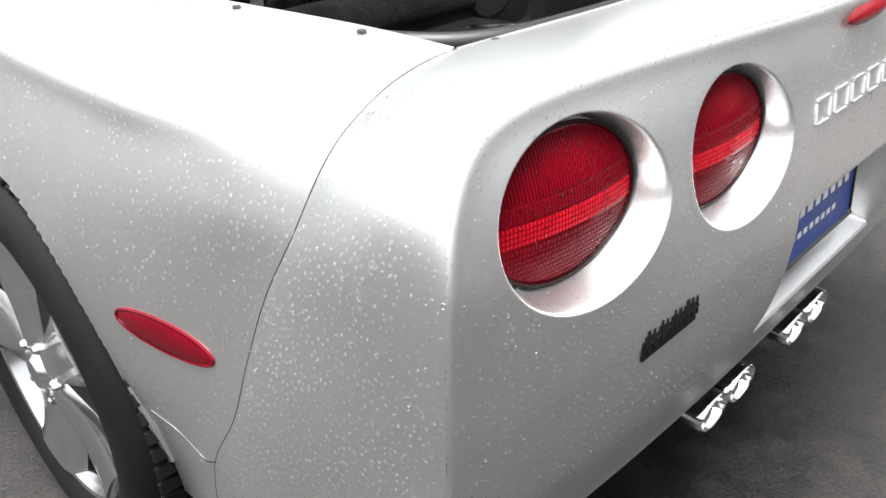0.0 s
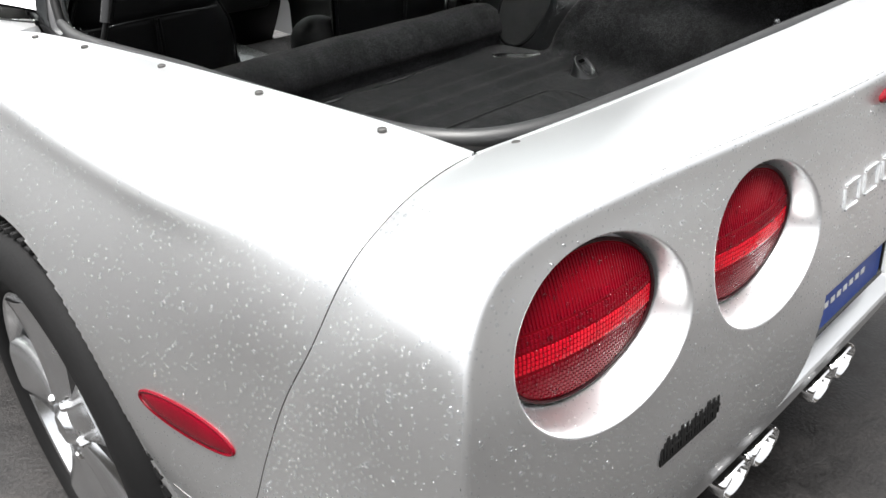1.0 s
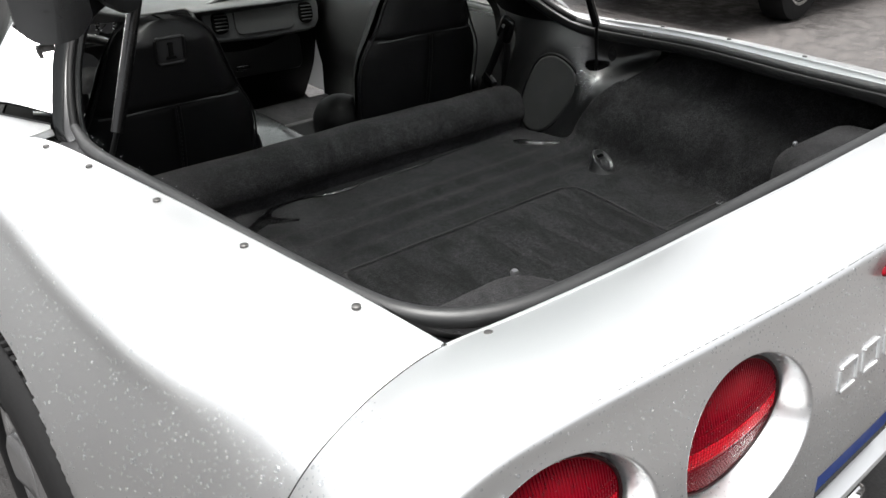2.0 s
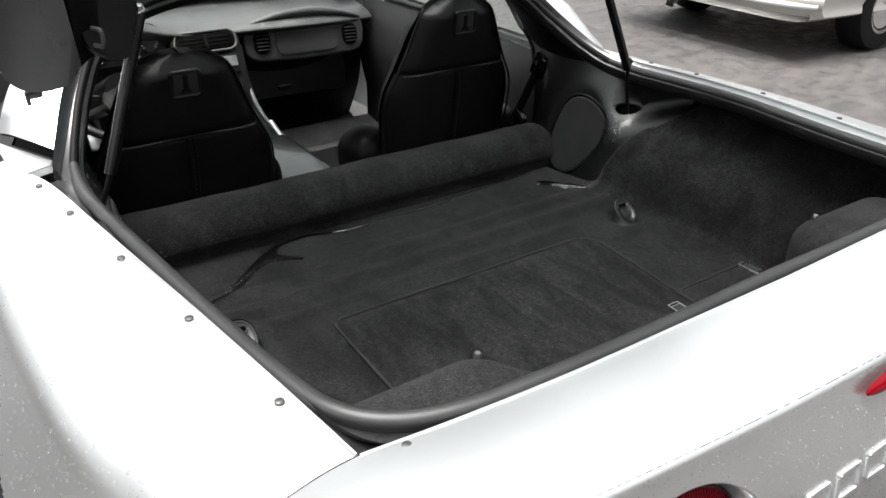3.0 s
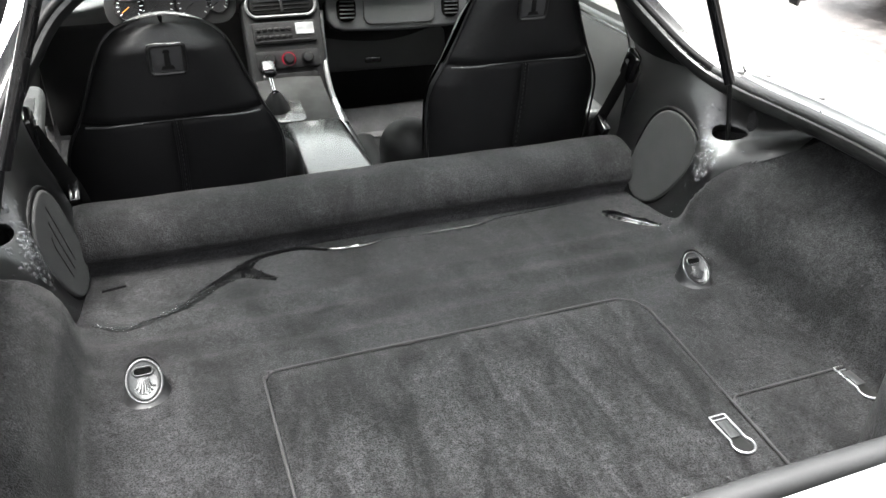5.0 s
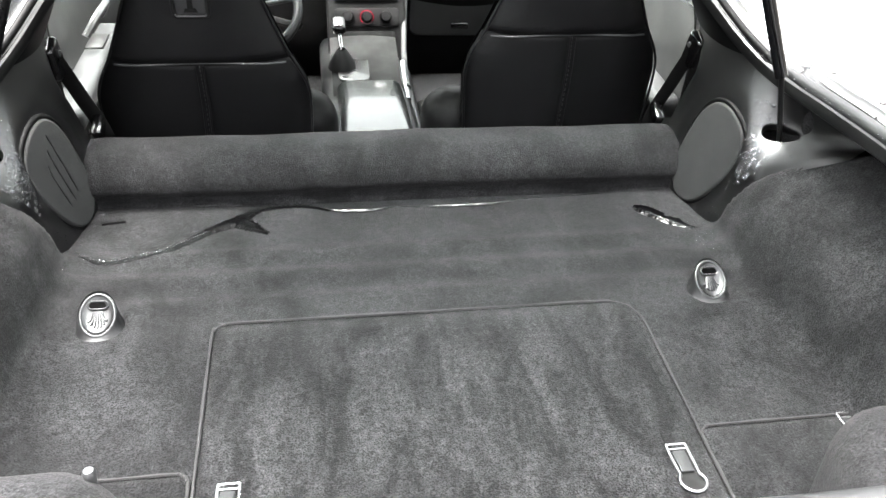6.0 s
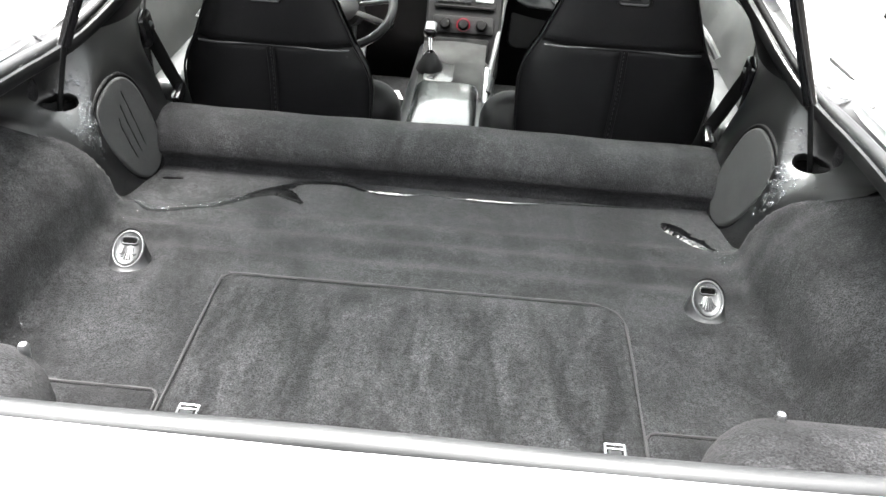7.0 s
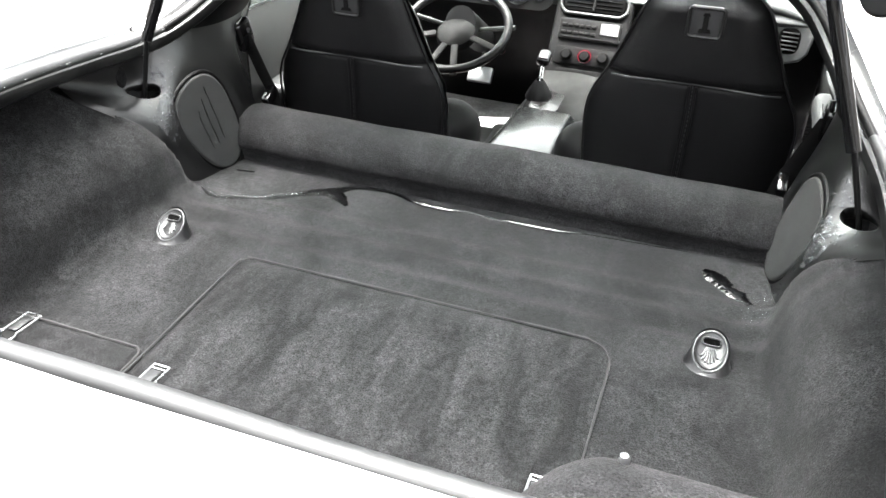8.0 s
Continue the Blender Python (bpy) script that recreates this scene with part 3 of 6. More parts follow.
for z0, x0, x1, w in ((0.607, -0.568, -0.470, 0.008), (0.620, -0.560, -0.466, 0.004)):
    mid_x = (x0 + x1) / 2
    m = axes((mid_x, fascia_y(mid_x, z0) + cove(mid_x, z0) - 0.0008, z0 + 0.004), (1, (fascia_y(x1, z0) - fascia_y(x0, z0)) / (x1 - x0), 0.08), (0, 0.12, 1))
    part("decal_bar", rbox((x1 - x0, w, 0.002), 0.0006, 1, m), black_matt, car)

# licence plate in its recess: blue plate with unreadable writing as bars
plate = thing("licence_plate", "blue dealer plate with white writing in the bumper recess", "licence plate")
pm = axes((0, fascia_y(0, 0.56) + 0.052, 0.572), (1, 0, 0), (0, 0.1, 1))
part("plate_sheet", slab(rounded(0.305, 0.152, 0.012), 0.003, 0.0008, pm), plate_blue, plate)
for k in range(9):
    part("writing_bar", rbox((0.018, 0.028, 0.0012), 0.001, 1, pm @ pose(-0.115 + 0.029 * k, 0.005, 0.0036)), white_paint, plate)
for k in range(8):
    part("writing_bar", rbox((0.014, 0.010, 0.0012), 0.001, 1, pm @ pose(-0.08 + 0.022 * k, -0.038, 0.0036)), white_paint, plate)
part("plate_emblem", lathe([(0, 0.004), (0.017, 0.004), (0.017, 0.003)], 24, pm @ pose(-0.02, 0.05, 0)), black_matt, plate)
for x in (-0.09, 0.09):
    part("plate_screw", lathe([(0, 0.0062), (0.005, 0.0055), (0.006, 0.003)], 14, pm @ pose(x, 0.06, 0)), chrome, plate)

part("plate_frame", tube([tuple(pm @ Vector((a, b, 0.003))) for a, b in rounded(0.309, 0.156, 0.013) + [rounded(0.309, 0.156, 0.013)[0]]], 0.0035, 90, 6, False, 1, False), gloss_black, plate)
# lower joint of the quarter panel, between the seam and the wheel arch
for sgn in (1, -1):
    part("panel_joint", tube([(sgn * skin_x(y, z, 0.0002), y, z) for y, z in ((0.436, 0.412), (0.455, 0.404), (0.48, 0.415), (0.505, 0.428), (0.545, 0.437))], 0.0011, 20, 5), grey_plastic, car)

# exhaust tips
for x in (-0.200, -0.106, 0.106, 0.200):
    b = lathe([(0.036, 0.02), (0.040, 0.002), (0.043, 0.0), (0.046, 0.004), (0.046, 0.02), (0.043, 0.16)], 40)
    bmesh.ops.scale(b, vec=(0.98, 0.66, 1), verts=b.verts)
    b.transform(pose(x, 0.104, 0.276, -90, 0, 0))
    part("exhaust_tip", b, chrome, car, "bright chrome oval exhaust tip")


# wheels
def make_wheel(x, y, sgn):
    w = part("wheel", lathe([(0.02, 0.0), (0.215, -0.02), (0.215, -0.16), (0.02, -0.16)], 48), black_plastic, car, "polished five-spoke alloy wheel with a low-profile tyre")
    part("tyre", lathe([(0.228, 0.0), (0.236, 0.012), (0.262, 0.022), (0.296, 0.018), (0.314, 0.004), (0.324, -0.020), (0.327, -0.06), (0.327, -0.19), (0.316, -0.24), (0.228, -0.24)], 96), tyre_rubber, w, sharp=80)
    tread = bmesh.new()
    for k in range(72):
        a = 2 * math.pi * k / 72
        for off, wd in ((-0.030, 0.055), (-0.12, 0.06), (-0.20, 0.05)):
            b2 = rbox((0.0085, 0.019, wd), 0.0015, 1)
            b2.transform(Matrix.Rotation(a, 4, "Z") @ pose(0.3275, 0, off - 0.002, 0, 0, 12))
            me = bpy.data.meshes.new("t")
            b2.to_mesh(me)
            b2.free()
            tread.from_mesh(me)
            bpy.data.meshes.remove(me)
    tr = part("tread", tread, tyre_rubber, w, smooth=False)
    tr["kind"] = "stuff"
    part("rim", lathe([(0.229, -0.02), (0.232, 0.002), (0.228, 0.008), (0.221, 0.006), (0.214, -0.008), (0.208, -0.03), (0.204, -0.15)], 72), alloy, w)
    for k in range(5):
        a = 2 * math.pi * k / 5 + 0.35
        b2 = grid(lambda u, v: (0.045 + 0.172 * u, (0.040 + 0.034 * u + 0.008 * math.sin(math.pi * u)) * (2 * v - 1) , 0.012 - 0.03 * (1 - u) * u - 0.022 * (2 * v - 1) ** 4 + 0.004 * u), 12, 9)
        thick(b2, 0.02)
        b2.transform(Matrix.Rotation(a, 4, "Z"))
        part("spoke", b2, alloy, w)
        nut = lathe([(0, 0.016), (0.006, 0.016), (0.009, 0.012), (0.009, -0.01)], 6, Matrix.Rotation(a + 0.63, 4, "Z") @ pose(0.052, 0, 0.0))
        part("wheel_nut", nut, chrome, w)
    part("hub_cap", lathe([(0, 0.022), (0.024, 0.02), (0.031, 0.012), (0.034, 0.0), (0.062, -0.006), (0.066, -0.03)], 36), alloy, w)
    part("brake_disc", lathe([(0.06, -0.06), (0.165, -0.06), (0.165, -0.075)], 48), satin, w)
    w.matrix_local = pose(x, y, 0.330, 0, -90 * sgn, 0)
    return w


make_wheel(-0.882, AXLE_Y - 0.045, 1)
make_wheel(0.882, AXLE_Y - 0.045, -1)
make_wheel(-0.84, AXLE_Y + 2.655, 1)
make_wheel(0.84, AXLE_Y + 2.655, -1)

# ---- hatch opening: channel, rubber seal, struts, raised hatch ----
SEAL = [(0, 0.274, 0.880), (-0.2, 0.272, 0.880), (-0.38, 0.276, 0.879), (-0.48, 0.286, 0.877), (-0.545, 0.312, 0.875), (-0.585, 0.357, 0.874), (-0.602, 0.425, 0.871), (-0.620, 0.58, 0.867), (-0.642, 0.80, 0.866), (-0.655, 1.0, 0.856), (-0.655, 1.10, 0.852), (-0.645, 1.19, 0.858), (-0.618, 1.27, 0.890), (-0.578, 1.35, 0.945), (-0.525, 1.41, 1.005), (-0.44, 1.455, 1.048), (-0.28, 1.485, 1.072), (0, 1.50, 1.082)]


def seal_point(u):
    return spline(SEAL, u)


loop = SEAL[:-1] + [(-x, y, z) for x, y, z in SEAL[:0:-1]]
low_seal = [(-x, y, z) for x, y, z in SEAL[11:0:-1]] + SEAL[:12]
part("rubber_seal", tube(low_seal, lambda t: 0.0118 - 0.004 * (1 - smooth01(0.0, 0.06, t)) - 0.004 * smooth01(0.94, 1.0, t), 200, 12), rubber, car, "soft black rubber seal round the hatch opening")
# the same seal round the hoop; its shade is put into a darker colour
part("hoop_seal", tube(SEAL[11:] + [(-x, y, z) for x, y, z in SEAL[16:10:-1]], 0.0075, 120, 10), stack_black, car)
part("seal_foot", tube([(x * 0.985, y + (0.008 if y < 0.4 else 0), z - 0.014) for x, y, z in loop + [loop[0]]], 0.008, 200, 8, False, 1.6, False), black_plastic, car)


def channel(u, v):
    """Black gutter between the painted edge and the seal."""
    p = np.array(seal_point(u * 11 / 17))
    if p[1] < 0.44 and abs(p[0]) < 0.604:
        e = np.array((p[0], 0.252 + 0.02 * (abs(p[0]) / 0.6) ** 4 , 0.886))
        if abs(p[0]) > 0.5:
            g = smooth01(0.5, 0.603, abs(p[0]))
            e = np.array((-0.5 - 0.103 * g ** 0.6, 0.262 + 0.016 * g + 0.14 * max(0, (p[1] - 0.30) / 0.12) * g, 0.882))
    else:
        e = np.array((-rim_x(p[1]) + 0.006, p[1], rim_z(p[1]) - 0.013))
    q = e + (p - e) * v
    q[2] -= 0.016 * math.sin(math.pi * min(v * 1.05, 1))
    return q


ch = grid(channel, 160, 8)
part("gutter", join(mirrored(ch), ch), dark_paint, car, "wet black gutter beside the seal")
# flat black shelf below the gutter corners
for sgn in (1, -1):
    part("gutter_corner", slab([(-0.600, 0.281), (-0.55, 0.268), (-0.45, 0.262), (-0.45, 0.30), (-0.53, 0.32), (-0.58, 0.37), (-0.60, 0.45), (-0.624, 0.45)], 0.004, 0, Matrix.Diagonal((sgn, 1, 1, 1)) @ pose(0, 0, 0.866)), dark_paint, car)

# painted return edges
def lip_loop(sgn):
    pts = [(0, 0.2505, 0.893), (-0.18 * sgn, 0.2525, 0.893), (-0.36 * sgn, 0.2565, 0.891), (-0.5 * sgn, 0.2665, 0.888), (-0.6 * sgn, 0.279, 0.884)]
    return pts


for sgn in (1, -1):
    part("edge_lip", tube(lip_loop(sgn), 0.0025, 30, 6), paint, car)
    part("edge_lip", tube([(-sgn * rim_x(y), y, rim_z(y) - 0.001) for y in np.linspace(0.281, 1.18, 24)], 0.0025, 60, 6), paint, car)
    # the painted edge folds down into the gutter
    part("edge_return", grid(lambda u, v: (-sgn * (rim_x(0.30 + 0.87 * u) - 0.0015 - 0.0055 * v ** 1.5), 0.30 + 0.87 * u, rim_z(0.30 + 0.87 * u) - 0.001 - 0.0135 * v), 60, 5), paint, car, sharp=80)

# gas struts
for sgn in (1, -1):
    st = part("gas_strut", tube([(sgn * 0.607, 1.095, 0.868), (sgn * 0.512, 1.13, 1.11)], 0.0105, 4, 16), gloss_black, car, "black gas strut holding the hatch up")
    part("strut_rod", tube([(sgn * 0.652, 1.116, 0.738), (sgn * 0.607, 1.095, 0.87)], 0.0045, 3, 12), black_plastic, st)
    part("strut_joint", lathe([(0, 0.012), (0.008, 0.010), (0.011, 0), (0.008, -0.010), (0, -0.012)], 16, pose(sgn * 0.512, 1.13, 1.115)), chrome, st)

# raised hatch: arched tinted glass with a black frame, hinged at the roof
def hatch_point(u, v):
    x = 0.66 * (2 * v - 1)
    ax = abs(x) / 0.66
    y = 1.50 - 1.12 * u + 0.02 * ax
    z = 1.125 + 0.75 * u ** 1.15 - (0.055 + 0.10 * smooth01(0.0, 0.4, u)) * ax ** 2.4
    return (x * (0.74 + 0.26 * smooth01(0, 0.35, u)), y, z)


hatch = part("hatch", thick(grid(lambda u, v: hatch_point(u, 0.06 + 0.88 * v), 24, 24), 0.005), tinted, car, "raised rear hatch of tinted curved glass")
for sgn in (1, -1):
    part("hatch_frame", tube([hatch_point(u, 0.5 + sgn * 0.48) for u in np.linspace(0.0, 1, 12)], 0.022, 40, 10, False, 0.6), gloss_black, hatch)

    out = [(0.102 * (t - 0.5), 0.0 + (0.030 * abs(2 * t - 1) ** 3)) for t in np.linspace(0, 1, 13)] + [(0.051, 0.40), (-0.051, 0.40)]
    cm = axes((sgn * 0.680, 1.035, 1.040), (sgn * 1, 0.10, -0.08 ), (0.06 * -sgn, -0.12, 1))
    bm = slab(out, 0.022, 0.008, cm @ pose(0, 0, -0.011), 3)
    corner = part("hatch_corner", bm, gloss_black, hatch, "hanging black lower corner of the hatch frame")
    part("corner_rim", tube([tuple(cm @ Vector((x * 0.99, y + 0.002, 0.011))) for x, y in out[:13]], 0.004, 50, 6), black_plastic, corner)
    part("corner_inset", slab([(x * 0.72, 0.028 + y * 0.9) for x, y in out[:13]] + [(0.036, 0.30), (-0.036, 0.30)], 0.003, 0.001, cm @ pose(0, 0, 0.011)), gloss_black, corner)
    for fx in (-0.030, 0.012):
        part("corner_fold", tube([tuple(cm @ Vector((fx, 0.035, 0.0135))), tuple(cm @ Vector((fx * 0.9, 0.12, 0.0145))), tuple(cm @ Vector((fx * 1.2, 0.36, 0.0135)))], 0.0055, 20, 8, False, 0.7), black_plastic, corner)
    part("latch_bracket", join(rbox((0.022, 0.010, 0.012), 0.002, 2, cm @ pose(-sgn * 0.020, -0.006, 0.002)), rbox((0.006, 0.016, 0.020), 0.002, 2, cm @ pose(-sgn * 0.030, -0.010, 0.002))), clip_metal, corner)
    part("hatch_striker", tube([(sgn * 0.612, 1.005, 1.124), (sgn * 0.604, 0.990, 1.122), (sgn * 0.604, 0.990, 1.102), (sgn * 0.612, 1.005, 1.100)], 0.0035, 20, 8), cup_metal, hatch)
    web = [np.array(c) for c in ((0.640, 1.030, 1.068), (0.600, 1.048, 1.082), (0.646, 0.985, 1.42), (0.570, 1.035, 1.42))]
    part("corner_web", thick(grid(lambda u, v: ((web[0] * (1 - u) + web[1] * u) * (1 - v) + (web[2] * (1 - u) + web[3] * u) * v) * (sgn, 1, 1) + np.array((0, 0.006 * math.sin(math.pi * u), 0)), 6, 12), 0.010), stack_black, hatch, sharp=60)
    hp = axes((sgn * 0.572, 1.058, 1.128), (sgn * 0.86, -0.10, 0.50), (-sgn * 0.42, 0.58, 0.70))
    plate_h = part("hinge_plate", slab(rounded(0.078, 0.135, 0.030), 0.010, 0.004, hp), stack_black, hatch, "black hinge plate with a round hole")
    part("plate_hole", lathe([(0.0, 0.0), (0.009, 0.0), (0.011, 0.003), (0.014, 0.002)], 20, axes((sgn * 0.558, 1.068, 1.121), (sgn * 0.86, -0.10, 0.50), (-sgn * 0.42, 0.58, 0.70)) @ pose(0, 0, 0.013 if sgn > 0 else -0.003)), black_plastic, plate_h)
part("hatch_frame", tube([hatch_point(1.0, v) for v in np.linspace(0.02, 0.98, 10)], 0.022, 40, 10, False, 0.6), gloss_black, hatch)
part("hatch_frame", tube([hatch_point(0.0, v) for v in np.linspace(0.02, 0.98, 10)], 0.022, 40, 10, False, 0.6), gloss_black, hatch)

# ---- cargo bay ----
bay = thing("cargo_liner", "dark grey carpeted cargo bay with damp patches", "cargo liner")


def floor_z(y):
    return table([(0.2, 0.515), (0.60, 0.545), (0.88, 0.564), (0.945, 0.565), (1.05, 0.565), (1.12, 0.562), (1.2, 0.558), (1.3, 0.556)], y) + 0.0032 * math.sin((y - 0.95) * 2 * math.pi / 0.072) * smooth01(0.94, 0.98, y) * (1 - smooth01(1.11, 1.16, y))


carpet_end = soft_table([(-0.60, 1.296), (-0.487, 1.292), (-0.35, 1.285), (-0.27, 1.278), (-0.172, 1.274), (-0.14, 1.256), (-0.115, 1.246), (-0.052, 1.243), (-0.008, 1.257), (0.04, 1.250), (0.088, 1.246), (0.194, 1.250), (0.219, 1.263), (0.33, 1.270), (0.449, 1.278), (0.60, 1.31)], 0.008)


def liner_point(u, v):
    """Across the bay (v) from rim to rim, along it (u) from the tail to the bulkhead."""
    y = 0.285 + (1.25 - 0.285) * u
    s = -1 if v < 0.5 else 1
    w = abs(2 * v - 1)
    fz = floor_z(y)
    foot = table([(0.28, 0.585), (0.67, 0.562), (1.02, 0.546), (1.10, 0.558), (1.15, 0.600), (1.25, 0.62)], y)
    top_x = table([(0.28, 0.575), (0.45, 0.60), (0.7, 0.655), (1.0, 0.665), (1.25, 0.66)], y)
    prof = [(0, fz), (foot * 0.4, fz), (foot * 0.8, fz), (foot - 0.028, fz + 0.001), (foot + 0.005, fz + 0.016), (foot + 0.017, fz + 0.055), (foot + 0.030, fz + 0.105), (foot + 0.060, fz + 0.150), (foot + 0.104, fz + 0.185), (foot + 0.138, fz + 0.225), (foot + 0.148, 0.832), (top_x + 0.012, 0.858), (top_x, 0.866)]
    x, z = spline(prof, w)
    edge = table([(0.92, 0.815), (0.962, 0.784), (1.033, 0.732), (1.07, 0.691), (1.108, 0.617), (1.15, 0.56)], y)
    x += 0.045 * smooth01(0.925, 0.96, y) * smooth01(edge - 0.004, edge + 0.006, z)
    # it ends below the corner trims
    if z > 0.70:
        x += (min(x, 0.672) - x) * smooth01(1.03, 1.09, y)
        z += (min(z, 0.835) - z) * smooth01(1.03, 1.09, y)
    # the cut front edge of the floor carpet runs in soft waves
    y += (carpet_end(s * x) - 1.25) * smooth01(0.90, 1.0, u)
    return (s * x, y, z)


part("carpet", grid(liner_point, 130, 193), carpet, bay, "dark grey pile carpet, wet in places", sharp=70)
part("rear_wall", grid(lambda u, v: (-0.60 + 1.20 * u, 0.272 + 0.012 * (1 - v), 0.52 + 0.36 * v), 20, 8), black_plastic, bay)
# carpet over the tail lamp boxes in the rear corners, each with a pin
for sgn in (1, -1):
    pin_x, inner = (0.394, 0.340) if sgn > 0 else (-0.343, -0.325)
    hb = rbox((0.27, 0.185, 0.268), 0.052, 7, pose(inner + sgn * 0.135, 0.370, 0.664))
    for v in hb.verts:
        v.co.z += 0.008 + 0.003 * math.sin(v.co.x * 30) + 0.003 * math.sin(v.co.y * 40)
        if abs(v.co.x - inner) < 0.08:
            v.co.x -= sgn * 0.45 * max(0.0, 0.45 - v.co.y)
    box_part = part("corner_box", hb, carpet, bay, "carpeted box over the tail lamp")
    part("pin", lathe([(0, 0.012), (0.004, 0.0115), (0.0058, 0.008), (0.005, 0.003), (0.004, -0.008)], 16, pose(pin_x, 0.437, 0.790)), satin, box_part)

# floor lids with piped edges
def lid_grid(x0, x1, y0, y1, r, mat_, label, r_left=None):
    """A lid as a fine sheet, so that it follows the floor."""
    nx, ny = 60, 40
    rl = r_left or r

    def fn(u, v):
        x, y = x0 + (x1 - x0) * u, y0 + (y1 - y0) * v
        for xe, rr in ((x0, rl), (x1, r)):
            dx = abs(x - xe)
            if dx < rr:
                lim = y1 - rr + math.sqrt(max(rr * rr - (rr - dx) ** 2, 0))
                y = min(y, y0 + (lim - y0) * v) if lim < y1 else y
        d = min(x - x0, x1 - x, (y1 - y))
        return (x, y, floor_z(y) + 0.0075 * min(1.0, 0.25 + max(d, 0) / 0.010))

    ob = part("floor_lid", grid(fn, nx, ny), mat_, bay, label, sharp=80)
    pts = [(x0, y0), (x0, y0 + 0.5 * (y1 - y0)), (x0, y1 - rl * 1.3), (x0 + 0.12 * rl, y1 - 0.5 * rl), (x0 + 0.5 * rl, y1 - 0.12 * rl), (x0 + 1.3 * rl, y1), ((x0 + x1) / 2, y1), (x1 - 1.3 * r, y1), (x1 - 0.5 * r, y1 - 0.12 * r), (x1 - 0.12 * r, y1 - 0.5 * r), (x1, y1 - r * 1.3), (x1, y0 + 0.5 * (y1 - y0)), (x1, y0)]
    part("piping", tube([(x, y, floor_z(y) + 0.0065) for x, y in pts], lambda t: 0.0021 + 0.0007 * math.sin(t * 90) * math.sin(t * 37), 220, 6), piping_mat, ob)
    return ob


centre_lid = lid_grid(-0.312, 0.340, 0.30, 0.912, 0.06, carpet_lid, "carpeted floor lid over the storage well", 0.030)
left_lid = lid_grid(-0.575, -0.318, 0.40, 0.645, 0.02, carpet, "carpeted side lid")
right_lid = lid_grid(0.341, 0.606, 0.40, 0.650, 0.02, carpet, "carpeted side lid")


def lid_latch(x, y, owner, turn=0.0):
    """A flat metal frame, square at its front and widening into a round finger hole."""
    z = floor_z(y) + 0.0088
    at = pose(x, y, z, 0, 0, turn)
    arc = [(0.0165 * math.cos(a), -0.0215 + 0.0165 * math.sin(a)) for a in np.linspace(radians(40), radians(-220), 15)]
    outer = [(0.013, 0.0365), (0.013, 0.010), (0.0125, -0.008)] + arc + [(-0.0125, -0.008), (-0.013, 0.010), (-0.013, 0.0365), (-0.011, 0.0385), (0.011, 0.0385)]
    ring = tube([(a, b, 0.0) for a, b in outer + [outer[0]]], 0.0019, 160, 8, False, 1, False)
    ring.transform(at)
    l = part("lid_latch", ring, satin, owner, "satin metal pull latch")
    part("latch_tongue", rbox((0.0175, 0.034, 0.004), 0.0015, 2, at @ pose(-0.001, 0.010, 0.0002)), cup_metal, l)
    part("latch_hinge", tube([(-0.012, 0.031, 0.0), (0.012, 0.031, 0.0)], 0.0014, 2, 8), satin, l).matrix_local = at
    part("latch_well", slab(outer, 0.0012, 0, at @ pose(0, 0, -0.003)), black_matt, l)


lid_latch(0.298, 0.585, centre_lid)
lid_latch(-0.270, 0.585, centre_lid)
lid_latch(0.556, 0.612, right_lid)
lid_latch(-0.53, 0.612, left_lid)

